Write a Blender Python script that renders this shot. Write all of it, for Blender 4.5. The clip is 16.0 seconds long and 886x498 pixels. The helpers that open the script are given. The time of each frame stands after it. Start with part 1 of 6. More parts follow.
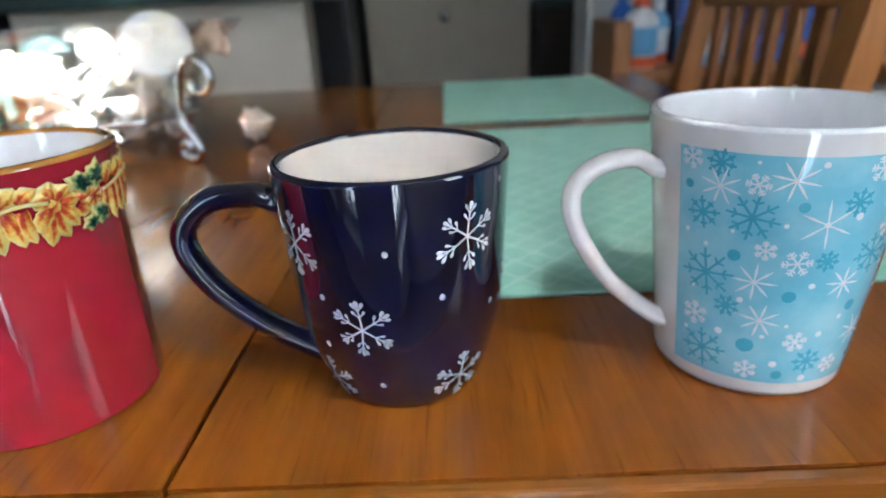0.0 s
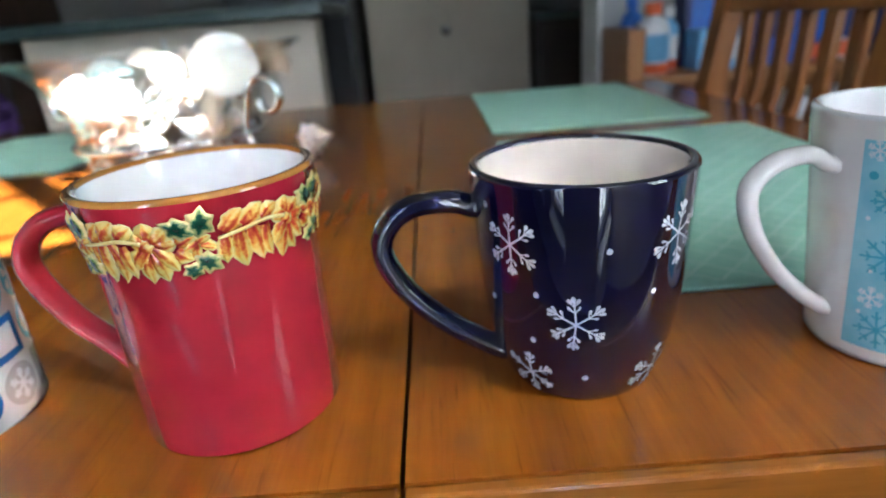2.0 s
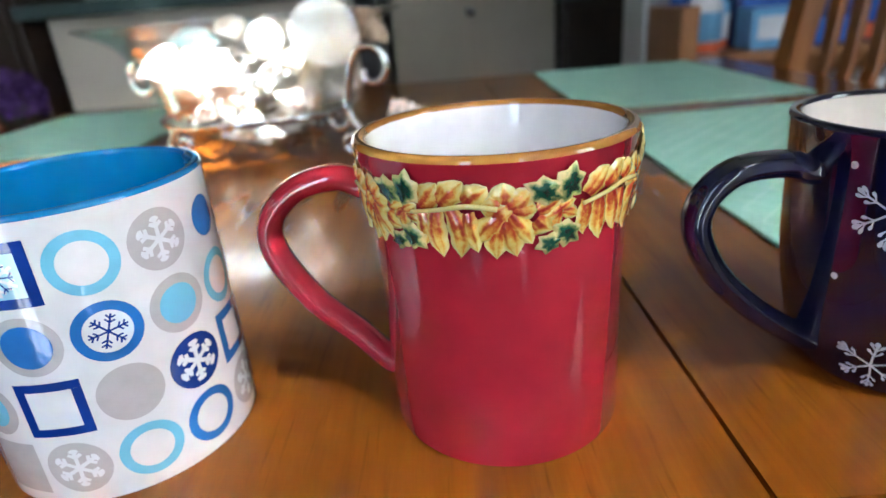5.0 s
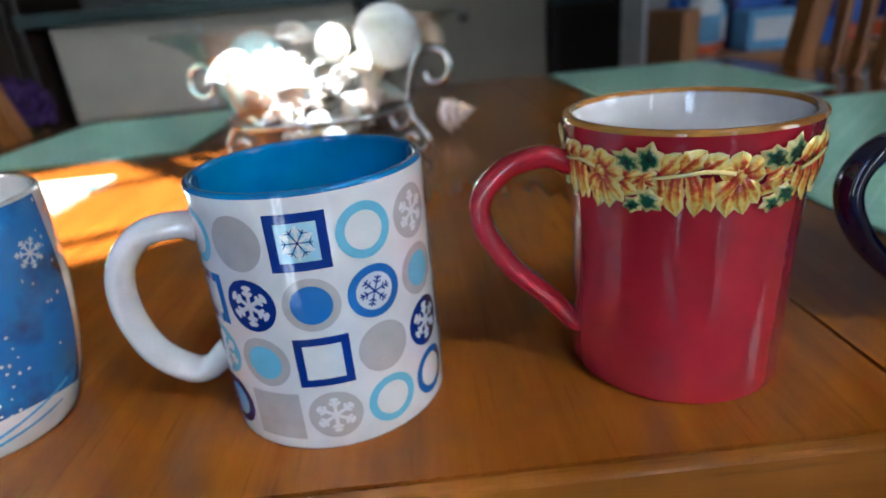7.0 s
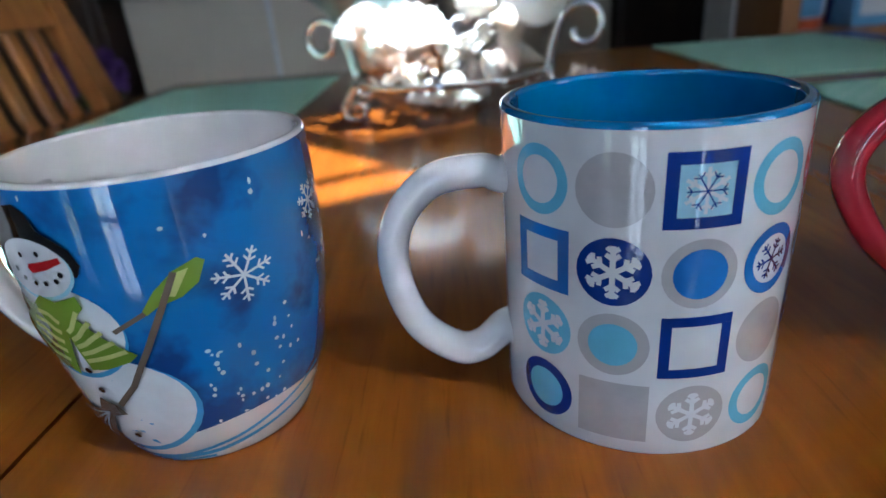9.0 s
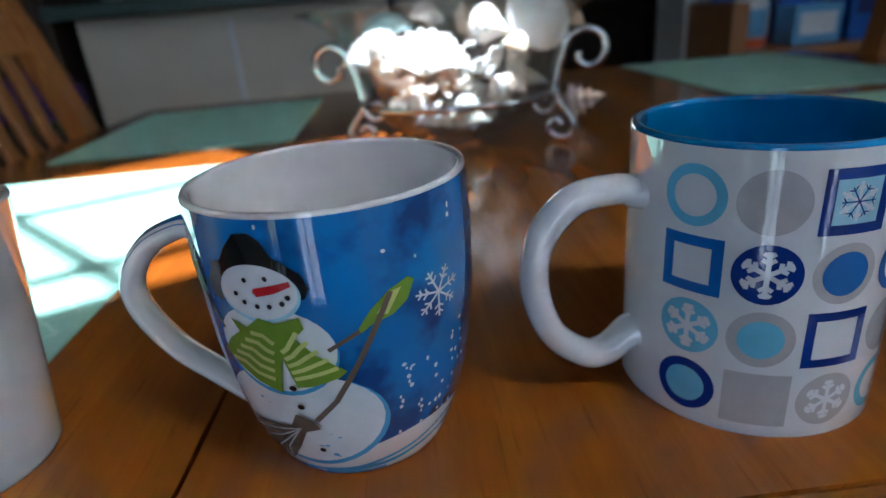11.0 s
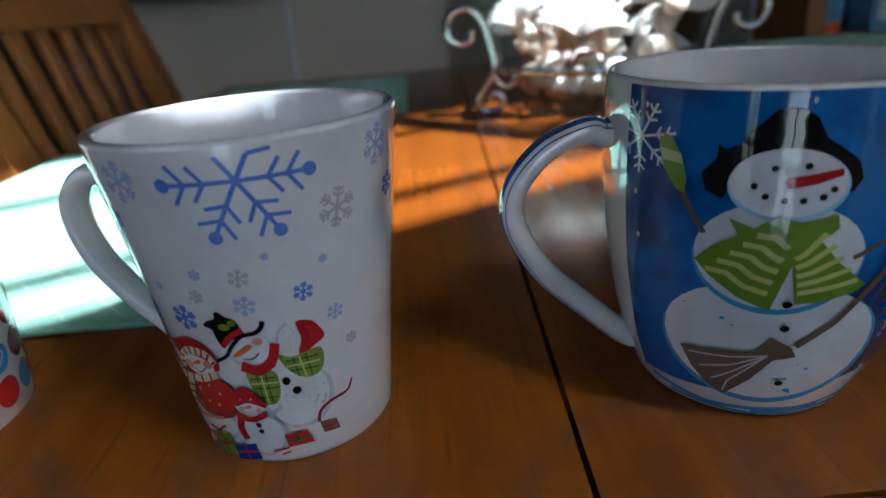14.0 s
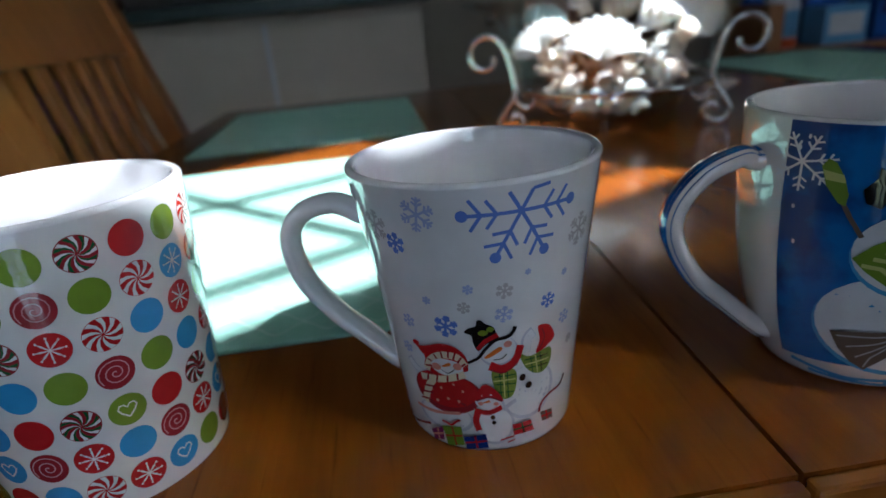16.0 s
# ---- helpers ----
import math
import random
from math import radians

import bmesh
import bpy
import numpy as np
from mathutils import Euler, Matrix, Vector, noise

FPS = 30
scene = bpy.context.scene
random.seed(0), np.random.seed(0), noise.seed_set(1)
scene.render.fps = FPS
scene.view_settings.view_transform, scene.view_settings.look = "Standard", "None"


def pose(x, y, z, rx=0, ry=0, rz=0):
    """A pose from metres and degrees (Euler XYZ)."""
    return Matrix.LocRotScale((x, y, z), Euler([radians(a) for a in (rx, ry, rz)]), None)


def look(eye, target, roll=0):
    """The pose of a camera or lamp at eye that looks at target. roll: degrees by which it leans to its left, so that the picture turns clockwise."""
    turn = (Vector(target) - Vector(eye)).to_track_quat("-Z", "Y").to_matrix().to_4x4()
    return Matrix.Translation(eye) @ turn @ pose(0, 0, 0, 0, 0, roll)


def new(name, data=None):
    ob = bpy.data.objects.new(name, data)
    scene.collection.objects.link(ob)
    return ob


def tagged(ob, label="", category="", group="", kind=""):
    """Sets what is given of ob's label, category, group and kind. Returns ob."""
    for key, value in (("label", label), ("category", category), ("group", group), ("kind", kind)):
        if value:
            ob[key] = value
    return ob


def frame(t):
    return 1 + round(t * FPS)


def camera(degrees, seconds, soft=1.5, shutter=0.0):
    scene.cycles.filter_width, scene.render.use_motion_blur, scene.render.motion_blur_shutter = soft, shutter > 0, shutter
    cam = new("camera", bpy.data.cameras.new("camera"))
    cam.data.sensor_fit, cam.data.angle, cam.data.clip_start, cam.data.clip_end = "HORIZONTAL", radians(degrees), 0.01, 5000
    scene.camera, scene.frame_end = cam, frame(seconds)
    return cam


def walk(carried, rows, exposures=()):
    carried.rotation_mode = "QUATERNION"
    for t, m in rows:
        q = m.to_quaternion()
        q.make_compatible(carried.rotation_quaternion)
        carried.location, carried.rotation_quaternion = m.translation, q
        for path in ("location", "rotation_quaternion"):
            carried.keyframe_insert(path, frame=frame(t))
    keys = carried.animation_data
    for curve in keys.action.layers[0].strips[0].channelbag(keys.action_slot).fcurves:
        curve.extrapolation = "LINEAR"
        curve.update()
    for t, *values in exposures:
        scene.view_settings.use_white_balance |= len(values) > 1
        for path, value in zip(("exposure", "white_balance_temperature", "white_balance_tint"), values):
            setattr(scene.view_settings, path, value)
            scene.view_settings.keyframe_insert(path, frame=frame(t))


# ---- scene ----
cam = camera(73.8, 16.0)
cam.data.dof.use_dof, cam.data.dof.focus_distance, cam.data.dof.aperture_fstop = True, 0.165, 10.0
METRES, EYE, TILT, LEAN, TURN = 0.70, 0.895, -22.69, 2.93, 0.0
ROWS = [
    (0.0, 0.0, 0.0, 0.0, 0.0, 0.0, -0.0),
    (0.5, -0.0253, -0.0089, -0.0006, -0.37, 0.75, 0.27),
    (1.0, -0.0505, -0.024, -0.0002, -0.65, 0.98, 1.04),
    (1.5, -0.0794, -0.0298, -0.0007, -0.91, 1.24, 1.87),
    (2.0, -0.1119, -0.0166, -0.0042, -0.66, 1.14, 2.0),
    (2.5, -0.137, -0.0007, -0.0004, 0.4, 0.8, 1.62),
    (3.0, -0.1595, 0.0247, 0.0007, 1.08, 0.17, 0.98),
    (3.5, -0.1932, 0.0376, -0.001, 1.76, 0.24, 1.13),
    (4.0, -0.2221, 0.0407, -0.0023, 0.69, 0.11, 1.64),
    (6.5, -0.3493, 0.0147, -0.0166, -1.47, -0.17, 2.36),
    (7.0, -0.3871, 0.0029, -0.0191, -2.32, 0.3, 3.13),
    (7.5, -0.4268, 0.0179, -0.0218, -1.69, 0.08, 2.96),
    (8.0, -0.4469, 0.0416, -0.0105, -0.14, -0.71, 2.31),
    (8.5, -0.4862, 0.0591, -0.0179, 2.08, -1.56, 1.32),
    (9.0, -0.5281, 0.0682, -0.0248, 0.87, -1.26, 1.34),
    (9.5, -0.5561, 0.0698, -0.025, -0.29, -0.57, 1.63),
    (12.0, -0.6743, 0.0391, -0.0219, -5.02, 0.29, 4.07),
    (12.5, -0.7094, 0.0679, -0.0355, -2.15, -1.26, 2.83),
    (13.0, -0.75, 0.0879, -0.0427, -0.66, -1.28, 2.0),
    (13.5, -0.778, 0.0926, -0.0455, -1.62, -0.75, 2.36),
    (14.0, -0.7943, 0.0931, -0.0482, -2.47, -0.06, 2.56),
    (14.5, -0.8152, 0.0949, -0.0514, -3.31, 0.17, 2.87),
    (15.0, -0.8462, 0.0959, -0.0498, -4.16, 0.01, 3.35),
    (15.5, -0.8726, 0.0813, -0.0477, -5.12, 0.51, 3.95),
    (16.0, -0.9027, 0.0599, -0.0413, -6.13, 1.19, 4.92),
]
EXPOSURES = [(0.0, 3.85, 5550, 10), (2.0, 3.98, 5550, 10), (4.0, 4.05, 5650, 10), (6.5, 3.4, 5500, 10), (7.5, 3.15, 5350, 10), (9.0, 2.88, 5250, 10), (12.0, 2.22, 5250, 10), (13.0, 2.05, 5300, 10), (16.0, 1.82, 5350, 10)]
walk(cam, [(t, pose(0, 0, EYE, TILT, LEAN, TURN) @ pose(METRES * x, METRES * y, METRES * z, 90 + pitch, roll, yaw)) for t, x, y, z, yaw, pitch, roll in ROWS], EXPOSURES)

# ---- light: sky, one low sun through the bay window, daylight in the window openings ----
world = bpy.data.worlds.new("sky")
scene.world = world
world.use_nodes = True
SUN_ELEVATION, SUN_FROM = 46.0, Vector((0.69, -0.72, 0.0)).normalized()
wn = world.node_tree
sky = wn.nodes.new("ShaderNodeTexSky")
sky.sky_type, sky.sun_disc = "NISHITA", False
sky.sun_elevation, sky.sun_rotation = radians(SUN_ELEVATION), math.atan2(SUN_FROM.x, SUN_FROM.y)
wn.links.new(sky.outputs[0], wn.nodes["Background"].inputs[0])
wn.nodes["Background"].inputs[1].default_value = 0.05
sun_dir = (SUN_FROM * math.cos(radians(SUN_ELEVATION)) + Vector((0, 0, math.sin(radians(SUN_ELEVATION)))))
sun = new("sun", bpy.data.lights.new("sun", "SUN"))
sun.data.energy, sun.data.angle, sun.data.color = 5.0, radians(0.4), (1.0, 0.95, 0.86)
sun.matrix_world = look(sun_dir * 8, (0, 0, 0))


def window_light(name, eye, target, width, height, watts, color=(0.80, 0.90, 1.0)):
    lamp = new(name, bpy.data.lights.new(name, "AREA"))
    lamp.data.shape, lamp.data.size, lamp.data.size_y = "RECTANGLE", width, height
    lamp.data.energy, lamp.data.color = watts, color
    lamp.matrix_world = look(eye, target)


# ---- materials ----
def material(name):
    m = bpy.data.materials.new(name)
    m.use_nodes = True
    return m, m.node_tree.nodes, m.node_tree.links, m.node_tree.nodes["Principled BSDF"]


def mixed(nt, a, b, fac):
    mix = nt.nodes.new("ShaderNodeMix")
    mix.data_type = "RGBA"
    for socket, v in ((mix.inputs[6], a), (mix.inputs[7], b), (mix.inputs[0], fac)):
        if hasattr(v, "is_linked"):
            nt.links.new(v, socket)
        else:
            socket.default_value = v if isinstance(v, float) else (*v, 1.0)
    return mix.outputs[2]


def noise_out(nt, scale, detail=4.0, rough=0.55, stretch=(1, 1, 1), source="Object"):
    co = nt.nodes.new("ShaderNodeTexCoord")
    mp = nt.nodes.new("ShaderNodeMapping")
    mp.inputs[3].default_value = stretch
    nt.links.new(co.outputs[source], mp.inputs[0])
    tx = nt.nodes.new("ShaderNodeTexNoise")
    tx.inputs["Scale"].default_value, tx.inputs["Detail"].default_value, tx.inputs["Roughness"].default_value = scale, detail, rough
    nt.links.new(mp.outputs[0], tx.inputs["Vector"])
    return tx.outputs[0]


def ramp(nt, fac, lo, hi):
    r = nt.nodes.new("ShaderNodeMapRange")
    r.inputs[1].default_value, r.inputs[2].default_value = lo, hi
    nt.links.new(fac, r.inputs[0])
    return r.outputs[0]


def bump(nt, bsdf, height, strength, distance=0.001):
    b = nt.nodes.new("ShaderNodeBump")
    b.inputs["Strength"].default_value, b.inputs["Distance"].default_value = strength, distance
    nt.links.new(height, b.inputs["Height"])
    nt.links.new(b.outputs[0], bsdf.inputs["Normal"])


def surface(name, base, second=None, rough=0.5, metal=0.0, coat=0.0, scale=40.0, spread=(0.35, 0.65), relief=0.0, stretch=(1, 1, 1), relief_scale=None, spec=0.5):
    """A plain surface: two tones of the base colour at two scales, with fine relief."""
    m, nodes, links, p = material(name)
    nt = m.node_tree
    second = second or tuple(c * 0.82 for c in base)
    n1 = ramp(nt, noise_out(nt, scale, 5, 0.6, stretch), *spread)
    col = mixed(nt, base, second, n1)
    n2 = ramp(nt, noise_out(nt, scale * 0.14, 3, 0.5, stretch), 0.3, 0.75)
    dark = nt.nodes.new("ShaderNodeMath")
    dark.operation, dark.inputs[1].default_value = "MULTIPLY", 0.45
    links.new(n2, dark.inputs[0])
    col = mixed(nt, col, tuple(c * 0.85 for c in base), dark.outputs[0])
    links.new(col, p.inputs["Base Color"])
    p.inputs["Metallic"].default_value, p.inputs["Coat Weight"].default_value, p.inputs["Coat Roughness"].default_value = metal, coat, 0.03
    p.inputs["Specular IOR Level"].default_value = spec
    r = nt.nodes.new("ShaderNodeMapRange")
    r.inputs[3].default_value, r.inputs[4].default_value = rough * 0.85, min(1.0, rough * 1.2)
    links.new(n2, r.inputs[0])
    links.new(r.outputs[0], p.inputs["Roughness"])
    if relief:
        bump(nt, p, noise_out(nt, relief_scale or scale * 4, 4, 0.6, stretch), relief)
    return m


def wood(name, light, dark, rough, coat, grain=(60, 2.2, 60), random_tone=0.25, relief=0.05):
    """Varnished wood: long grain, pores, and a tone of its own for each piece."""
    m, nodes, links, p = material(name)
    nt = m.node_tree
    g = noise_out(nt, 1.0, 6, 0.65, grain)
    col = mixed(nt, light, dark, ramp(nt, g, 0.33, 0.7))
    pore = noise_out(nt, 4.0, 3, 0.5, (grain[0] * 1.6, grain[1] * 1.5, grain[2] * 1.6))
    pf = nt.nodes.new("ShaderNodeMath")
    pf.operation, pf.inputs[1].default_value = "MULTIPLY", 0.6
    links.new(ramp(nt, pore, 0.60, 0.74), pf.inputs[0])
    col = mixed(nt, col, tuple(c * 0.45 for c in dark), pf.outputs[0])
    blotch = nt.nodes.new("ShaderNodeMath")
    blotch.operation, blotch.inputs[1].default_value = "MULTIPLY", 0.5
    links.new(ramp(nt, noise_out(nt, 7.0, 3, 0.5), 0.35, 0.7), blotch.inputs[0])
    col = mixed(nt, col, tuple(c * 0.7 for c in dark), blotch.outputs[0])
    info = nt.nodes.new("ShaderNodeObjectInfo")
    tone = nt.nodes.new("ShaderNodeMath")
    tone.operation, tone.inputs[1].default_value = "MULTIPLY", random_tone
    links.new(info.outputs["Random"], tone.inputs[0])
    col = mixed(nt, col, dark, tone.outputs[0])
    links.new(col, p.inputs["Base Color"])
    p.inputs["Roughness"].default_value, p.inputs["Coat Weight"].default_value, p.inputs["Coat Roughness"].default_value = rough, coat, 0.12
    bump(nt, p, noise_out(nt, 2.0, 5, 0.6, grain), relief, 0.0006)
    return m


def glaze(name, base, second=None, rough=0.055, scale=60.0, spread=(0.4, 0.75)):
    """Fired glaze: faint mottling under a clear gloss, with a slightly wavy skin."""
    m, nodes, links, p = material(name)
    nt = m.node_tree
    second = second or tuple(c * 0.9 for c in base)
    links.new(mixed(nt, base, second, ramp(nt, noise_out(nt, scale, 4, 0.55), *spread)), p.inputs["Base Color"])
    p.inputs["Roughness"].default_value, p.inputs["Coat Weight"].default_value, p.inputs["Coat Roughness"].default_value = rough, 1.0, 0.02
    p.inputs["Coat IOR"].default_value = 1.65
    bump(nt, p, noise_out(nt, 60.0, 2, 0.4), 0.015, 0.001)
    return m


def glass(name, tint=(0.96, 0.99, 0.98), rough=0.0):
    m, nodes, links, p = material(name)
    p.inputs["Base Color"].default_value = (*tint, 1)
    p.inputs["Transmission Weight"].default_value, p.inputs["Roughness"].default_value, p.inputs["IOR"].default_value = 1.0, rough, 1.45
    return m


TABLE_WOOD = wood("table_wood", (0.32, 0.090, 0.0075), (0.19, 0.048, 0.0045), 0.17, 0.10, (55, 3.0, 55), 0.25)
TABLE_WOOD.node_tree.nodes["Principled BSDF"].inputs["Specular IOR Level"].default_value = 0.38
# Table wood toned paler: daylight on the front edge is in the colour.
LIT_EDGE_WOOD = wood("lit_edge_wood", (0.36, 0.125, 0.014), (0.24, 0.072, 0.008), 0.25, 0.3, (3.0, 55, 55), 0.25)
CHAIR_WOOD = wood("chair_wood", (0.46, 0.18, 0.04), (0.28, 0.092, 0.019), 0.38, 0.3, (70, 70, 3.0), 0.3)
SHELF_WOOD = wood("shelf_wood", (0.45, 0.20, 0.06), (0.30, 0.12, 0.035), 0.45, 0.15, (50, 50, 3.0), 0.2)
NAVY = glaze("navy_glaze", (0.0022, 0.0032, 0.024), (0.0015, 0.0022, 0.016), 0.03)
CREAM = glaze("cream_glaze", (0.82, 0.74, 0.66), (0.76, 0.68, 0.60))
RED = glaze("red_glaze", (0.43, 0.016, 0.032), (0.32, 0.010, 0.024), scale=25.0)
RIM_GOLD = glaze("ochre_rim_glaze", (0.46, 0.20, 0.035), (0.36, 0.14, 0.025))
WHITE = glaze("white_glaze", (0.80, 0.79, 0.80))
WHITE_WARM = glaze("warm_white_glaze", (0.80, 0.76, 0.74))
BLUE_IN = glaze("blue_glaze", (0.012, 0.17, 0.42), (0.01, 0.14, 0.37))


def ink(name, base, second=None, scale=120.0, spread=(0.4, 0.7)):
    return glaze(name, base, second, 0.07, scale, spread)


INK_WHITE = ink("white_ink", (0.80, 0.81, 0.84))
INK_NAVY = ink("navy_ink", (0.006, 0.035, 0.25))
INK_BLUE = ink("blue_ink", (0.025, 0.16, 0.52))
INK_MID = ink("mid_blue_ink", (0.10, 0.36, 0.68))
INK_SKY = ink("sky_ink", (0.20, 0.56, 0.78))
INK_PALE = ink("pale_blue_ink", (0.42, 0.70, 0.84))
INK_GREY = ink("grey_ink", (0.52, 0.49, 0.50))
INK_PERI = ink("periwinkle_ink", (0.14, 0.24, 0.70))
INK_LILAC = ink("lilac_ink", (0.42, 0.48, 0.76))
INK_RED = ink("red_ink", (0.50, 0.015, 0.02))
INK_MAROON = ink("maroon_ink", (0.30, 0.02, 0.03))
INK_GREEN = ink("green_ink", (0.20, 0.31, 0.03))
INK_DKGREEN = ink("dark_green_ink", (0.02, 0.11, 0.035))
INK_LIME = ink("lime_ink", (0.60, 0.62, 0.20))
INK_BLACK = ink("black_ink", (0.008, 0.008, 0.010))
INK_BROWN = ink("brown_ink", (0.16, 0.115, 0.085))
INK_ORANGE = ink("orange_ink", (0.75, 0.20, 0.03))
INK_AQUA = ink("aqua_ink", (0.22, 0.56, 0.70), (0.38, 0.68, 0.76), 45.0)
INK_TEAL = ink("teal_ink", (0.10, 0.43, 0.60))
INK_NIGHT = ink("night_sky_ink", (0.018, 0.155, 0.46), (0.010, 0.050, 0.20), 38.0, (0.46, 0.60))
MAT_CLOTH = surface("placemat_cloth", (0.30, 0.55, 0.44), (0.35, 0.60, 0.49), 0.75, scale=220.0, relief=0.5, relief_scale=900.0, spec=0.25)
MAT_LINE = surface("placemat_pattern", (0.52, 0.71, 0.61), (0.47, 0.66, 0.56), 0.75, scale=200.0, relief=0.4, relief_scale=900.0, spec=0.25)
WALL = surface("wall_paint", (0.70, 0.63, 0.53), (0.66, 0.59, 0.49), 0.75, scale=8.0, relief=0.12, relief_scale=160.0)
WALL_TAN = surface("tan_paint", (0.56, 0.49, 0.38), (0.51, 0.44, 0.34), 0.7, scale=6.0, relief=0.1, relief_scale=140.0)
WALL_GREY = surface("grey_paint", (0.40, 0.40, 0.40), (0.36, 0.36, 0.36), 0.75, scale=6.0, relief=0.1, relief_scale=140.0)
CEIL = surface("ceiling_paint", (0.74, 0.72, 0.68), None, 0.85, scale=10.0, relief=0.2, relief_scale=120.0)
TRIM = surface("trim_paint", (0.74, 0.73, 0.70), None, 0.45, scale=12.0)
COUNTER = surface("counter_laminate", (0.045, 0.075, 0.075), (0.07, 0.10, 0.095), 0.35, scale=90.0)
FLOOR = wood("floor_wood", (0.22, 0.12, 0.06), (0.12, 0.06, 0.03), 0.4, 0.1, (3, 40, 40), 0.2)
DARK_WOOD = wood("dark_wood", (0.05, 0.028, 0.018), (0.025, 0.014, 0.009), 0.45, 0.1, (40, 40, 3), 0.3)
CARD = surface("cardboard", (0.20, 0.12, 0.07), None, 0.8, scale=20.0)
CHROME = surface("bright_steel_wire", (0.78, 0.78, 0.79), (0.70, 0.70, 0.71), 0.13, 1.0, scale=50.0)


def thin_glass(name):
    """Thin clear glass: light goes straight through, with a sharp gloss on top."""
    m, nodes, links, p = material(name)
    clear, shine, fres, mix = nodes.new("ShaderNodeBsdfTransparent"), nodes.new("ShaderNodeBsdfGlossy"), nodes.new("ShaderNodeLayerWeight"), nodes.new("ShaderNodeMixShader")
    clear.inputs[0].default_value = (0.965, 0.98, 0.975, 1)
    shine.inputs["Roughness"].default_value, fres.inputs[0].default_value = 0.03, 0.5
    edge, scale_up = nodes.new("ShaderNodeMath"), nodes.new("ShaderNodeMath")
    edge.operation, edge.inputs[1].default_value = "POWER", 4.0
    scale_up.operation, scale_up.inputs[1].default_value, scale_up.inputs[2].default_value = "MULTIPLY_ADD", 0.6, 0.06
    links.new(fres.outputs[1], edge.inputs[0])
    links.new(edge.outputs[0], scale_up.inputs[0])
    links.new(scale_up.outputs[0], mix.inputs[0])
    links.new(clear.outputs[0], mix.inputs[1])
    links.new(shine.outputs[0], mix.inputs[2])
    links.new(mix.outputs[0], nodes["Material Output"].inputs[0])
    return m


BOWL_GLASS = thin_glass("clear_glass")
PANE = glass("window_pane", (1, 1, 1))
SHELL_WHITE = surface("chalky_shell", (0.84, 0.82, 0.78), (0.76, 0.72, 0.66), 0.6, scale=70.0, relief=0.5, relief_scale=260.0)
SHELL_TAN = surface("tan_shell", (0.78, 0.70, 0.58), (0.66, 0.54, 0.42), 0.5, scale=45.0, relief=0.4, relief_scale=200.0)
SHELL_PINK = surface("pinkish_shell", (0.74, 0.62, 0.55), (0.62, 0.48, 0.41), 0.6, scale=60.0, relief=0.5, relief_scale=220.0)
for m in (SHELL_WHITE, SHELL_TAN, SHELL_PINK):
    p = m.node_tree.nodes["Principled BSDF"]
    p.inputs["Subsurface Weight"].default_value, p.inputs["Subsurface Scale"].default_value = 0.5, 0.012
    p.inputs["Subsurface Radius"].default_value = (1.0, 0.8, 0.6)
SHELL_AQUA = surface("aqua_shell", (0.38, 0.62, 0.62), (0.55, 0.70, 0.68), 0.4, scale=50.0, relief=0.3)
SHELL_BROWN = surface("brown_shell", (0.34, 0.24, 0.16), (0.48, 0.36, 0.26), 0.5, scale=55.0, relief=0.4)
PURPLE = surface("purple_petals", (0.10, 0.035, 0.20), (0.05, 0.02, 0.11), 0.7, scale=60.0)
POT = surface("dark_pot", (0.03, 0.03, 0.035), None, 0.4)
CURTAIN = surface("curtain_cloth", (0.52, 0.50, 0.48), None, 0.85, scale=30.0, relief=0.2)
PLASTIC_WHITE = surface("white_plastic", (0.74, 0.75, 0.78), None, 0.35)
PLASTIC_BLUE = surface("blue_plastic", (0.02, 0.09, 0.42), (0.02, 0.14, 0.50), 0.35)
PLASTIC_ORANGE = surface("orange_plastic", (0.72, 0.12, 0.03), None, 0.35)
PLASTIC_LIGHT = surface("light_blue_plastic", (0.16, 0.40, 0.68), None, 0.35)
PLASTIC_NAVY = surface("navy_plastic", (0.012, 0.02, 0.12), None, 0.4)
PLASTIC_TEAL = surface("teal_plastic", (0.03, 0.30, 0.34), None, 0.4)
GREENERY = surface("leaf_green", (0.05, 0.10, 0.025), (0.09, 0.14, 0.04), 0.6, scale=3.0)
GROUND = surface("lawn", (0.06, 0.10, 0.03), (0.10, 0.11, 0.05), 0.9, scale=2.0)


# ---- mesh helpers ----
def part(name, bm, mat, parent=None, label="", smooth=True):
    me = bpy.data.meshes.new(name)
    bmesh.ops.recalc_face_normals(bm, faces=bm.faces)
    for fc in bm.faces:
        fc.smooth = smooth
    bm.to_mesh(me)
    bm.free()
    for mt in (mat if isinstance(mat, (list, tuple)) else [mat]):
        me.materials.append(mt)
    ob = new(name, me)
    if parent is not None:
        ob.parent = parent
    if label:
        ob["label"] = label
    return ob


def thing(name, x, y, z, rz=0.0, label="", category="", group="", kind=""):
    ob = new(name)
    ob.empty_display_size = 0.02
    ob.matrix_basis = pose(x, y, z, 0, 0, rz)
    return tagged(ob, label, category, group, kind)


def box_bm(x0, x1, y0, y1, z0, z1, bevel=0.0, seg=2):
    bm = bmesh.new()
    bmesh.ops.create_cube(bm, size=1.0)
    for v in bm.verts:
        v.co = Vector((x0 + (v.co.x + 0.5) * (x1 - x0), y0 + (v.co.y + 0.5) * (y1 - y0), z0 + (v.co.z + 0.5) * (z1 - z0)))
    if bevel:
        bmesh.ops.bevel(bm, geom=bm.edges[:], offset=bevel, segments=seg, affect="EDGES", profile=0.5)
    return bm


def boxed(name, x0, x1, y0, y1, z0, z1, mat, parent=None, bevel=0.0, label="", seg=2):
    return part(name, box_bm(x0, x1, y0, y1, z0, z1, bevel, seg), mat, parent, label, smooth=False)


